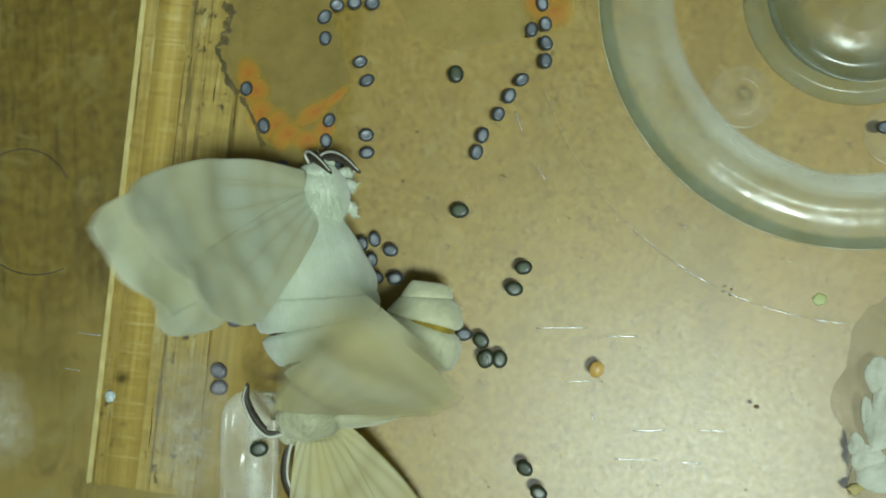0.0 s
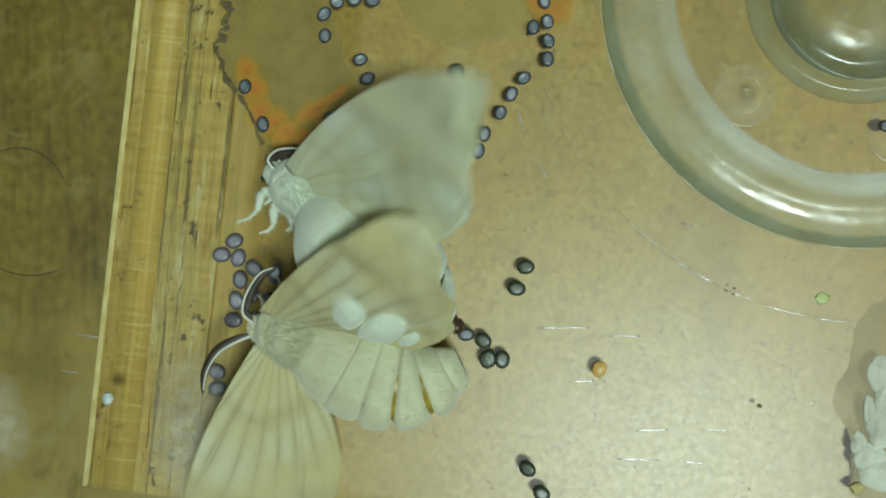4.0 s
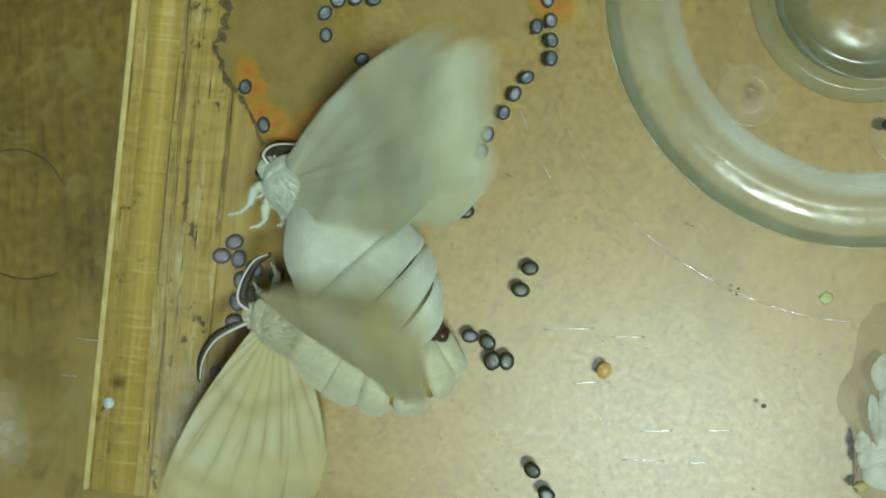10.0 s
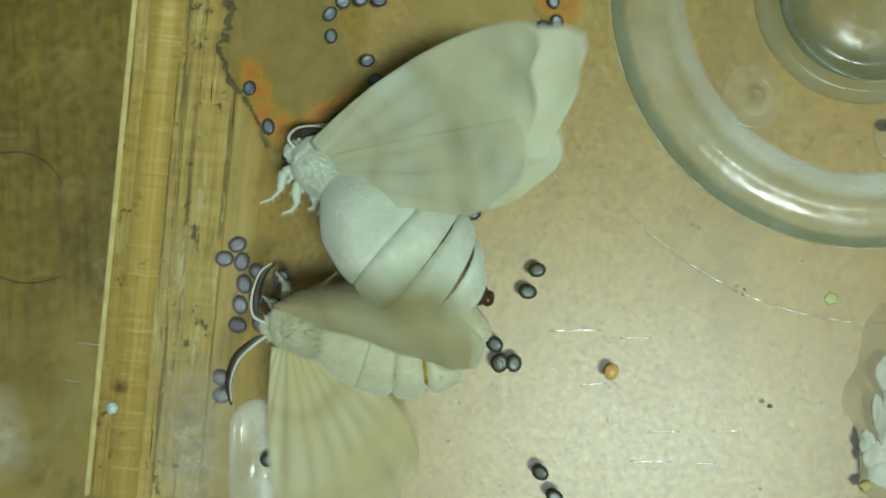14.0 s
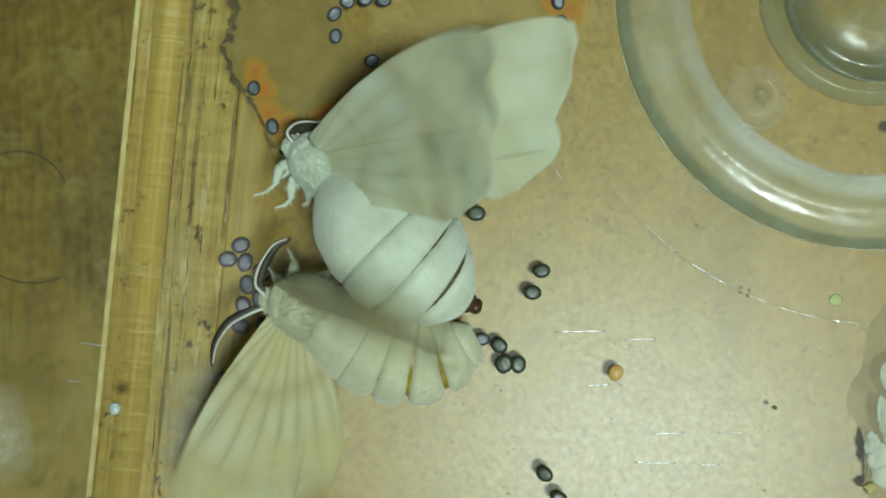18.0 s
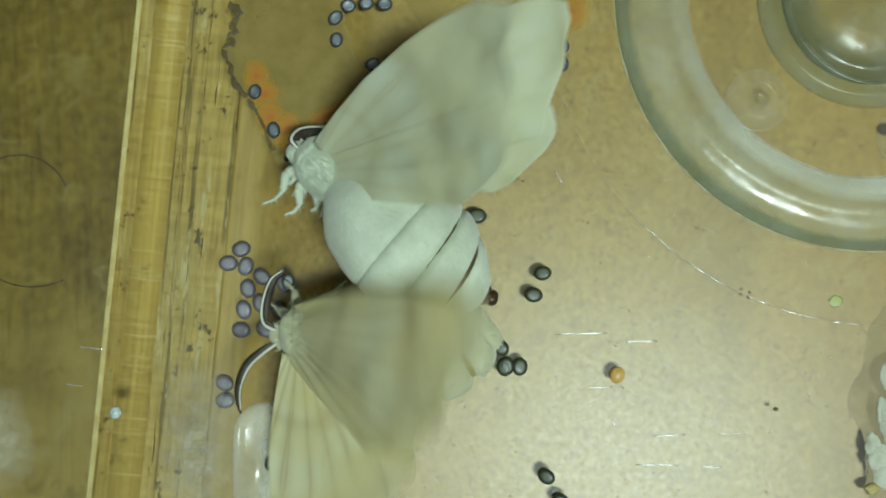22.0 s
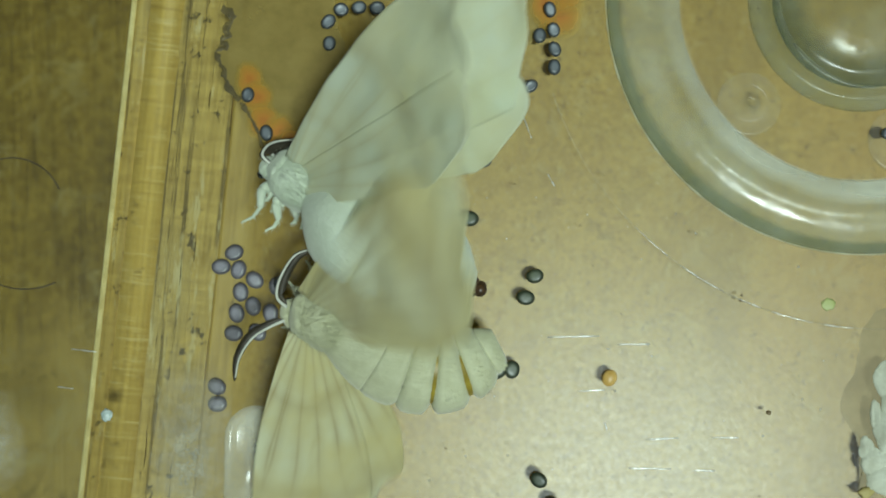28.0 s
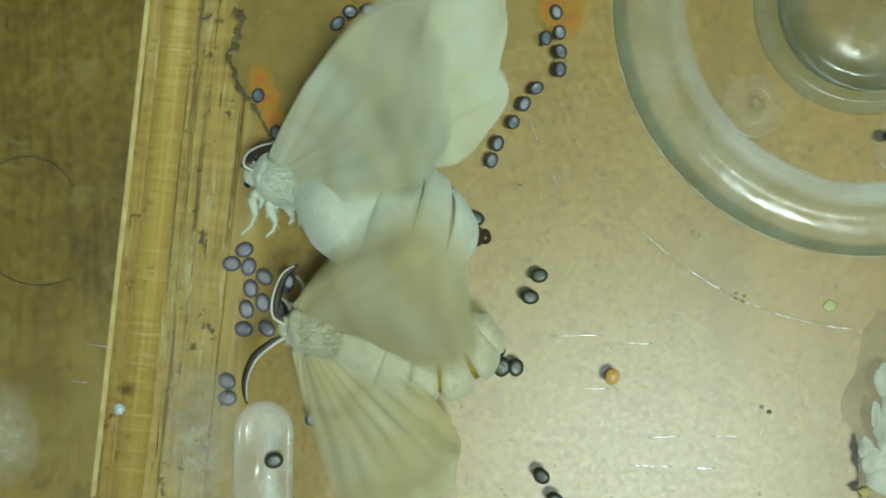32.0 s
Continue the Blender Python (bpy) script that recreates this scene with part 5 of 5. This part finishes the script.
def motions():
    walk(WHITE, keyed([
    (0, -5.81, 7.62, 5.20, -50.0, 0.0, 90.8),
    (0.3, -5.93, 7.83, 5.20, -47.5, 0.0, 92.3),
    (0.6, -6.22, 8.05, 5.20, -45.0, 0.0, 96.3),
    (0.8, -6.64, 8.07, 5.20, -20.0, 0.0, 103.9),
    (0.9, -7.27, 7.89, 5.20, 0.0, 0.0, 110.9),
    (1, -8.13, 7.51, 5.20, 20.0, 0.0, 119.6),
    (1.2, -8.13, 7.71, 5.20, 40.0, 0.0, 133.0),
    (1.5, -7.72, 7.68, 5.20, 48.0, 0.0, 136.0),
    (2, -7.34, 7.80, 5.20, 48.0, 0.0, 131.0),
    (2.5, -7.35, 7.80, 5.20, 48.0, 0.0, 137.0),
    (3, -7.38, 7.61, 5.20, 48.0, 0.0, 138.0),
    (3.5, -7.35, 7.86, 5.20, 48.0, 0.0, 138.0),
    (5.5, -6.98, 8.33, 5.20, 48.0, 0.0, 135.6),
    (6, -6.77, 8.64, 5.20, 48.0, 0.0, 136.2),
    (7, -6.57, 8.89, 5.20, 48.0, 0.0, 141.0),
    (8, -6.85, 8.69, 5.20, 48.0, 0.0, 146.7),
    (9, -7.32, 8.77, 5.20, 48.0, 0.0, 143.6),
    (10, -7.96, 8.50, 5.20, 48.0, 0.0, 133.5),
    (11, -6.99, 9.44, 5.20, 48.0, 0.0, 136.2),
    (12, -6.74, 9.82, 5.20, 48.0, 0.0, 133.6),
    (13, -6.49, 9.85, 5.20, 48.0, 0.0, 140.3),
    (14, -6.40, 9.97, 5.20, 48.0, 0.0, 139.8),
    (14.5, -6.43, 10.10, 5.20, 48.0, 0.0, 140.3),
    (16.5, -6.83, 10.48, 5.20, 48.0, 0.0, 145.5),
    (17, -6.43, 10.72, 5.20, 48.0, 0.0, 145.0),
    (18, -6.96, 10.23, 5.20, 48.0, 0.0, 136.0),
    (19, -6.82, 9.91, 5.20, 48.0, 0.0, 134.8),
    (20, -6.76, 10.25, 5.20, 48.0, 0.0, 135.8),
    (21, -6.68, 10.22, 5.20, 48.0, 0.0, 133.4),
    (22, -6.66, 10.10, 5.20, 48.0, 0.0, 140.2),
    (23, -7.31, 9.53, 5.20, 48.0, 0.0, 133.1),
    (24, -7.01, 9.72, 5.20, 48.0, 0.0, 138.1),
    (25, -6.96, 9.69, 5.20, 48.0, 0.0, 146.9),
    (25.5, -6.93, 9.73, 5.20, 48.0, 0.0, 145.3),
    (27.5, -7.51, 9.53, 5.20, 48.0, 0.0, 145.4),
    (28, -7.94, 9.43, 5.20, 48.0, 0.0, 147.1),
    (28.5, -8.42, 9.46, 5.20, 48.0, 0.0, 154.3),
    (29, -8.84, 9.37, 5.20, 48.0, 0.0, 162.1),
    (29.5, -9.16, 8.70, 5.20, 48.0, 0.0, 163.8),
    (30, -9.50, 8.35, 5.20, 48.0, 0.0, 164.3),
    (30.5, -9.45, 8.94, 5.20, 48.0, 0.0, 163.1),
    (31, -9.67, 8.80, 5.20, 48.0, 0.0, 162.2),
    (31.5, -9.58, 9.47, 5.20, 48.0, 0.0, 161.3),
    (32, -9.58, 9.59, 5.20, 48.0, 0.0, 162.5)]))
    walk(WHITE_LEFT, flutter([
    (0, 0.40, 1.00, 1.30, 179.6, -63.3, -97.9),
    (0.3, 0.40, 1.00, 1.30, 179.5, -65.1, -97.8),
    (0.6, 0.40, 1.00, 1.30, 176.4, -62.9, -90.3),
    (0.8, 0.40, 1.00, 1.30, 169.1, -73.2, -82.7),
    (0.9, 0.40, 1.00, 1.30, 128.0, -82.0, -42.7),
    (1, 0.40, 1.00, 1.30, 39.9, -81.6, 50.3),
    (1.2, 0.40, 1.00, 1.30, -25.8, -70.4, 117.0),
    (1.5, 0.40, 1.00, 1.30, -38.4, -72.8, 102.7),
    (2, 0.40, 1.00, 1.30, -23.8, -69.3, 96.3),
    (2.5, 0.40, 1.00, 1.30, -50.7, -67.3, 125.6),
    (3, 0.40, 1.00, 1.30, -23.8, -69.6, 103.2),
    (3.5, 0.40, 1.00, 1.30, -43.0, -68.3, 124.1),
    (5.5, 0.40, 1.00, 1.30, -98.4, -76.9, -174.7),
    (6, 0.40, 1.00, 1.30, -130.7, -76.1, -169.9),
    (7, 0.40, 1.00, 1.30, -133.8, -70.7, -166.8),
    (8, 0.40, 1.00, 1.30, -134.4, -67.3, -172.9),
    (9, 0.40, 1.00, 1.30, -118.2, -75.4, 174.4),
    (10, 0.40, 1.00, 1.30, -58.9, -80.6, 119.2),
    (11, 0.40, 1.00, 1.30, -43.8, -73.5, 123.9),
    (12, 0.40, 1.00, 1.30, -86.9, -78.9, 155.1),
    (13, 0.40, 1.00, 1.30, -98.4, -73.2, 165.8),
    (14, 0.40, 1.00, 1.30, -102.0, -74.2, 172.9),
    (14.5, 0.40, 1.00, 1.30, -106.1, -74.0, 174.9),
    (16.5, 0.40, 1.00, 1.30, -97.1, -77.5, 162.0),
    (17, 0.40, 1.00, 1.30, -93.1, -76.8, 162.2),
    (18, 0.40, 1.00, 1.30, -57.6, -74.0, 128.6),
    (19, 0.40, 1.00, 1.30, -90.7, -80.8, 155.5),
    (20, 0.40, 1.00, 1.30, -68.8, -79.9, 131.7),
    (21, 0.40, 1.00, 1.30, -47.7, -78.1, 117.8),
    (22, 0.40, 1.00, 1.30, -79.8, -78.3, 145.3),
    (23, 0.40, 1.00, 1.30, -41.4, -74.8, 108.1),
    (24, 0.40, 1.00, 1.30, -118.5, -75.7, 174.9),
    (25, 0.40, 1.00, 1.30, -132.4, -70.3, -177.7),
    (25.5, 0.40, 1.00, 1.30, -128.6, -72.1, -178.6),
    (27.5, 0.40, 1.00, 1.30, -110.3, -77.9, 161.7),
    (28, 0.40, 1.00, 1.30, -94.2, -81.7, 155.5),
    (28.5, 0.40, 1.00, 1.30, -101.2, -77.9, 151.0),
    (29, 0.40, 1.00, 1.30, -59.4, -73.7, 117.5),
    (29.5, 0.40, 1.00, 1.30, -52.4, -69.1, 107.3),
    (30, 0.40, 1.00, 1.30, -22.6, -58.9, 90.5),
    (30.5, 0.40, 1.00, 1.30, -19.5, -48.8, 91.9),
    (31, 0.40, 1.00, 1.30, -63.1, -68.9, 118.0),
    (31.5, 0.40, 1.00, 1.30, -48.4, -65.3, 119.4),
    (32, 0.40, 1.00, 1.30, -96.4, -70.4, 154.7)], [(0, 2), (0.7, 3), (0.9, 8), (1.1, 8), (1.6, 3), (2.6, 3), (3.4, 5), (5.5, 4), (8, 3), (9, 2), (9.6, 3), (10, 9), (10.6, 7), (11, 4), (12, 8), (12.6, 3), (14, 2), (14.4, 7), (16, 3), (20, 3), (22, 5), (23, 2), (24, 5), (25, 3), (27.6, 4), (28, 4), (28.4, 1), (30.4, 1), (31, 14), (31.5, 2), (32, 9)]))
    walk(WHITE_RIGHT, flutter([
    (0, 0.40, -1.00, 1.30, 12.6, -59.7, -91.5),
    (0.3, 0.40, -1.00, 1.30, 11.4, -62.2, -92.2),
    (0.6, 0.40, -1.00, 1.30, 11.0, -66.2, -83.6),
    (0.8, 0.40, -1.00, 1.30, -19.3, -78.2, -72.7),
    (0.9, 0.40, -1.00, 1.30, -109.8, -84.7, 13.8),
    (1, 0.40, -1.00, 1.30, -146.1, -85.4, 58.2),
    (1.2, 0.40, -1.00, 1.30, 118.4, -69.3, 136.6),
    (1.5, 0.40, -1.00, 1.30, 131.3, -67.2, 121.7),
    (2, 0.40, -1.00, 1.30, 141.3, -67.8, 114.7),
    (2.5, 0.40, -1.00, 1.30, 107.5, -66.2, 140.5),
    (3, 0.40, -1.00, 1.30, 144.1, -67.7, 118.4),
    (3.5, 0.40, -1.00, 1.30, 101.5, -68.6, 140.2),
    (5.5, 0.40, -1.00, 1.30, 74.1, -74.6, -167.3),
    (6, 0.40, -1.00, 1.30, 18.0, -69.0, -142.1),
    (7, 0.40, -1.00, 1.30, 10.4, -58.0, -138.4),
    (8, 0.40, -1.00, 1.30, 27.1, -58.5, -154.3),
    (9, 0.40, -1.00, 1.30, 31.3, -65.6, -154.2),
    (10, 0.40, -1.00, 1.30, 119.7, -77.5, 141.9),
    (11, 0.40, -1.00, 1.30, 69.6, -68.4, -159.5),
    (12, 0.40, -1.00, 1.30, 59.2, -71.8, -163.5),
    (13, 0.40, -1.00, 1.30, 76.4, -60.0, -158.8),
    (14, 0.40, -1.00, 1.30, 61.1, -66.4, -163.7),
    (14.5, 0.40, -1.00, 1.30, 60.3, -67.3, -166.2),
    (16.5, 0.40, -1.00, 1.30, 49.2, -67.0, -162.3),
    (17, 0.40, -1.00, 1.30, 56.9, -67.1, -164.0),
    (18, 0.40, -1.00, 1.30, 70.0, -72.0, -165.3),
    (19, 0.40, -1.00, 1.30, 106.5, -75.4, 172.9),
    (20, 0.40, -1.00, 1.30, 78.4, -77.5, -175.4),
    (21, 0.40, -1.00, 1.30, 52.9, -78.5, -155.2),
    (22, 0.40, -1.00, 1.30, 57.3, -72.8, -164.0),
    (23, 0.40, -1.00, 1.30, 34.2, -75.3, -150.9),
    (24, 0.40, -1.00, 1.30, 51.0, -72.6, -161.8),
    (25, 0.40, -1.00, 1.30, 51.7, -64.8, -168.8),
    (25.5, 0.40, -1.00, 1.30, 48.5, -66.0, -166.9),
    (27.5, 0.40, -1.00, 1.30, 56.3, -72.2, -169.3),
    (28, 0.40, -1.00, 1.30, 47.2, -71.6, -149.8),
    (28.5, 0.40, -1.00, 1.30, 44.3, -66.7, -156.8),
    (29, 0.40, -1.00, 1.30, 42.0, -65.8, -169.6),
    (29.5, 0.40, -1.00, 1.30, 43.5, -67.4, -171.7),
    (30, 0.40, -1.00, 1.30, 50.8, -69.5, -177.5),
    (30.5, 0.40, -1.00, 1.30, 54.1, -66.0, -176.3),
    (31, 0.40, -1.00, 1.30, 48.0, -60.8, -161.3),
    (31.5, 0.40, -1.00, 1.30, 43.9, -60.5, -155.8),
    (32, 0.40, -1.00, 1.30, 47.2, -57.6, -156.6)], [(0, 2), (0.7, 3), (0.9, 8), (1.1, 8), (1.6, 4), (3, 6), (5.5, 4), (9, 2), (10, 8), (10.6, 6), (11, 3), (12, 6), (13, 2), (14.4, 6), (16, 2), (24, 3), (28, 3), (28.4, 1), (31, 3), (32, 4)]))
    walk(CREAM, keyed([
    (0, -7.74, -9.03, 4.30, -5.0, 0.0, -133.2),
    (0.3, -8.15, -8.87, 4.30, -5.0, 0.0, -135.4),
    (0.6, -8.56, -8.54, 4.30, -5.0, 0.0, -143.1),
    (0.8, -9.06, -3.72, 4.30, -6.5, 0.0, 177.5),
    (1, -10.23, -3.25, 4.30, -8.0, 0.0, 173.5),
    (1.5, -10.31, -2.83, 4.30, -8.0, 0.0, 169.3),
    (2, -11.12, -1.18, 4.30, -8.0, 0.0, 151.8),
    (2.5, -10.32, -1.83, 4.30, -8.0, 0.0, 164.9),
    (3, -10.02, -2.03, 4.30, -8.0, 0.0, 165.3),
    (3.5, -9.86, -2.33, 4.30, -8.0, 0.0, 167.0),
    (5.5, -9.25, -2.19, 4.30, -8.0, 0.0, 173.0),
    (6, -9.46, -1.78, 4.30, -8.0, 0.0, 171.4),
    (7, -9.01, -2.76, 4.30, -8.0, 0.0, 179.0),
    (8, -8.27, -2.91, 4.30, -8.0, 0.0, -177.2),
    (9, -8.91, -1.36, 4.30, -8.0, 0.0, 171.6),
    (10, -10.16, -1.07, 4.30, -8.0, 0.0, 170.0),
    (11, -9.88, -1.10, 4.30, -8.0, 0.0, 170.2),
    (12, -9.85, -1.51, 4.30, -8.0, 0.0, 172.6),
    (13, -9.32, -2.58, 4.30, -8.0, 0.0, -177.7),
    (14, -9.39, -1.39, 4.30, -8.0, 0.0, -177.7),
    (14.5, -9.32, -1.22, 4.30, -8.0, 0.0, -178.3),
    (16.5, -9.40, -0.82, 4.30, -8.0, 0.0, 178.8),
    (17, -9.22, -0.64, 4.30, -8.0, 0.0, 177.0),
    (18, -9.73, 0.21, 4.30, -8.0, 0.0, 168.1),
    (19, -8.62, -1.37, 4.30, -8.0, 0.0, 167.1),
    (20, -9.16, -0.93, 4.30, -8.0, 0.0, 178.5),
    (21, -10.08, -0.43, 4.30, -8.0, 0.0, 174.6),
    (22, -9.11, -1.78, 4.30, -8.0, 0.0, -177.8),
    (22.5, -9.56, -1.04, 4.30, -8.0, 0.0, 176.1),
    (23, -9.65, -0.41, 4.30, -8.0, 0.0, 171.3),
    (23.5, -9.99, -0.36, 4.30, -8.0, 0.0, 171.8),
    (24, -10.31, -0.41, 4.30, -8.0, 0.0, 172.1),
    (25, -8.23, -0.66, 4.30, -8.0, 0.0, -179.6),
    (25.5, -8.30, -0.61, 4.30, -8.0, 0.0, 179.5),
    (27.5, -8.01, -0.43, 4.30, -8.0, 0.0, 171.7),
    (28, -7.71, -0.41, 4.30, -8.0, 0.0, 169.7),
    (28.5, -7.71, -0.62, 4.30, -8.0, 0.0, 178.1),
    (29, -7.90, -1.04, 4.30, -8.0, 0.0, -177.9),
    (29.5, -8.09, -1.21, 4.30, -8.0, 0.0, -179.1),
    (30, -8.32, -1.32, 4.30, -8.0, 0.0, 177.5),
    (30.5, -8.57, -1.38, 4.30, -8.0, 0.0, 176.9),
    (31, -8.70, -1.65, 4.30, -8.0, 0.0, 176.9),
    (31.5, -8.54, -1.37, 4.30, -8.0, 0.0, 178.0),
    (32, -8.43, -1.48, 4.30, -8.0, 0.0, 179.9)]))
    walk(CREAM_LEFT, flutter([
    (0, 0.20, 1.20, 1.00, -14.8, 5.5, 36.4),
    (0.3, 0.20, 1.20, 1.00, -14.8, 5.7, 36.3),
    (0.6, 0.20, 1.20, 1.00, -14.8, 4.9, 36.6),
    (0.8, 0.20, 1.20, 1.00, -13.8, 4.4, 43.6),
    (1, 0.20, 1.20, 1.00, -15.8, -1.0, 69.8),
    (1.5, 0.20, 1.20, 1.00, -13.9, 1.2, 54.0),
    (2, 0.20, 1.20, 1.00, -9.2, 11.5, 63.7),
    (2.5, 0.20, 1.20, 1.00, -15.3, -0.1, 68.0),
    (3, 0.20, 1.20, 1.00, -16.1, 1.7, 72.3),
    (3.5, 0.20, 1.20, 1.00, -16.4, 3.7, 68.5),
    (5.5, 0.20, 1.20, 1.00, -15.7, 2.5, 71.4),
    (6, 0.20, 1.20, 1.00, -8.6, 0.7, 73.1),
    (7, 0.20, 1.20, 1.00, 3.6, 2.6, 83.3),
    (8, 0.20, 1.20, 1.00, 2.1, 3.0, 80.3),
    (9, 0.20, 1.20, 1.00, -16.9, 3.3, 79.1),
    (10, 0.20, 1.20, 1.00, -13.9, 0.8, 62.6),
    (11, 0.20, 1.20, 1.00, -7.6, 0.7, 76.3),
    (12, 0.20, 1.20, 1.00, -16.4, 3.3, 85.2),
    (13, 0.20, 1.20, 1.00, -14.2, 3.5, 82.6),
    (14, 0.20, 1.20, 1.00, -13.6, 3.1, 82.7),
    (14.5, 0.20, 1.20, 1.00, -14.0, 3.0, 78.8),
    (16.5, 0.20, 1.20, 1.00, -14.5, 2.5, 85.3),
    (17, 0.20, 1.20, 1.00, -13.2, 3.1, 89.1),
    (18, 0.20, 1.20, 1.00, -12.7, 2.5, 64.4),
    (19, 0.20, 1.20, 1.00, -14.3, 2.0, 79.1),
    (20, 0.20, 1.20, 1.00, -12.4, 3.9, 60.4),
    (21, 0.20, 1.20, 1.00, -17.7, 6.6, 62.2),
    (22, 0.20, 1.20, 1.00, -17.8, 5.8, 77.5),
    (22.5, 0.20, 1.20, 1.00, -12.9, 4.1, 65.4),
    (23, 0.20, 1.20, 1.00, -14.6, -0.1, 46.6),
    (23.5, 0.20, 1.20, 1.00, -13.0, 2.4, 61.7),
    (24, 0.20, 1.20, 1.00, -2.2, 5.5, 74.0),
    (25, 0.20, 1.20, 1.00, 11.3, 7.9, 84.5),
    (25.5, 0.20, 1.20, 1.00, 5.7, 6.4, 82.4),
    (27.5, 0.20, 1.20, 1.00, -14.7, 4.1, 79.8),
    (28, 0.20, 1.20, 1.00, -17.2, 4.5, 81.4),
    (28.5, 0.20, 1.20, 1.00, -21.4, 6.2, 76.2),
    (29, 0.20, 1.20, 1.00, -18.6, 6.0, 65.9),
    (29.5, 0.20, 1.20, 1.00, -22.3, 6.1, 65.6),
    (30, 0.20, 1.20, 1.00, -15.9, 3.9, 81.2),
    (30.5, 0.20, 1.20, 1.00, -15.7, 3.2, 94.4),
    (31, 0.20, 1.20, 1.00, -15.6, 4.3, 98.6),
    (31.5, 0.20, 1.20, 1.00, -0.2, 3.8, 106.9),
    (32, 0.20, 1.20, 1.00, 19.8, 8.9, 102.3)], [(0, 15.3), (0.7, 15.3), (1.5, 6), (2.6, 3), (3, 4.8), (6, 7.2), (7, 17), (9, 15.3), (10, 4.8), (11, 7.2), (12, 17), (13, 17), (14, 17), (17, 17), (18, 13.6), (19, 4.8), (20, 4.8), (21, 6), (22, 13.6), (22.8, 1.5), (23.2, 1.5), (24, 6), (25, 8.4), (27.6, 7.2), (28, 6), (28.4, 1), (31, 1.5), (31.6, 2), (32, 20.4)]))
    walk(CREAM_RIGHT, flutter([
    (0, 0.20, -1.20, 1.00, 16.5, -51.2, -169.1),
    (0.3, 0.20, -1.20, 1.00, 16.8, -51.6, -167.6),
    (0.6, 0.20, -1.20, 1.00, 21.7, -53.7, -163.0),
    (0.8, 0.20, -1.20, 1.00, 20.7, -61.2, -132.3),
    (1, 0.20, -1.20, 1.00, 14.6, -48.0, -137.0),
    (1.5, 0.20, -1.20, 1.00, 6.6, -60.7, -118.1),
    (2, 0.20, -1.20, 1.00, -9.0, -61.5, -100.0),
    (2.5, 0.20, -1.20, 1.00, 4.0, -64.0, -114.3),
    (3, 0.20, -1.20, 1.00, -14.0, -29.0, -143.0),
    (3.5, 0.20, -1.20, 1.00, 20.1, -38.0, -127.7),
    (5.5, 0.20, -1.20, 1.00, 18.1, -41.9, -133.7),
    (6, 0.20, -1.20, 1.00, 9.4, -35.3, -131.7),
    (7, 0.20, -1.20, 1.00, 49.3, -36.4, -168.6),
    (8, 0.20, -1.20, 1.00, 12.6, -40.4, -136.9),
    (9, 0.20, -1.20, 1.00, 30.5, -51.8, -165.4),
    (10, 0.20, -1.20, 1.00, 25.7, -50.6, -156.2),
    (11, 0.20, -1.20, 1.00, 14.4, -38.5, -134.7),
    (12, 0.20, -1.20, 1.00, 24.8, -43.4, -159.4),
    (13, 0.20, -1.20, 1.00, 26.3, -47.4, -163.9),
    (14, 0.20, -1.20, 1.00, 41.8, -46.6, -167.5),
    (14.5, 0.20, -1.20, 1.00, 38.6, -47.3, -166.7),
    (16.5, 0.20, -1.20, 1.00, 36.4, -47.8, -164.0),
    (17, 0.20, -1.20, 1.00, 55.9, -42.2, -164.2),
    (18, 0.20, -1.20, 1.00, 55.9, -62.0, -164.2),
    (19, 0.20, -1.20, 1.00, 12.0, -40.7, -123.5),
    (20, 0.20, -1.20, 1.00, 9.4, -53.4, -142.3),
    (21, 0.20, -1.20, 1.00, -9.1, -40.6, -165.4),
    (22, 0.20, -1.20, 1.00, -19.1, -37.4, -167.9),
    (22.5, 0.20, -1.20, 1.00, -28.8, -71.8, -107.9),
    (23, 0.20, -1.20, 1.00, -29.1, -67.6, -134.4),
    (23.5, 0.20, -1.20, 1.00, 15.1, -65.1, -131.8),
    (24, 0.20, -1.20, 1.00, 11.5, -50.6, -125.2),
    (25, 0.20, -1.20, 1.00, 49.4, -52.1, -165.4),
    (25.5, 0.20, -1.20, 1.00, 9.1, -68.1, -123.7),
    (27.5, 0.20, -1.20, 1.00, 18.0, -54.9, -128.9),
    (28, 0.20, -1.20, 1.00, -15.5, -34.0, -120.9),
    (28.5, 0.20, -1.20, 1.00, -28.5, -34.0, -120.1),
    (29, 0.20, -1.20, 1.00, -14.9, -40.3, -124.2),
    (29.5, 0.20, -1.20, 1.00, -5.9, -47.2, -118.3),
    (30, 0.20, -1.20, 1.00, -7.9, -46.2, -129.3),
    (30.5, 0.20, -1.20, 1.00, -7.7, -52.3, -120.6),
    (31, 0.20, -1.20, 1.00, -7.9, -52.9, -102.3),
    (31.5, 0.20, -1.20, 1.00, -2.2, -57.9, -107.5),
    (32, 0.20, -1.20, 1.00, 3.3, -41.0, -138.0)], [(0, 17), (1, 17), (1.5, 15.3), (2.5, 5), (2.9, 2), (3.6, 3), (5.2, 3), (6, 15.3), (7, 20.4), (9, 20.4), (10, 15.3), (11, 13.6), (12, 23.8), (14, 17), (17, 17), (18, 17), (19, 13.6), (20, 6), (20.5, 2), (21, 13.6), (22, 17), (22.8, 2), (23.2, 2), (23.6, 17), (25, 17), (27.6, 17), (28, 15.3), (28.4, 1), (30.6, 1), (31, 23.8), (31.5, 2), (32, 22.1)]))


motions()
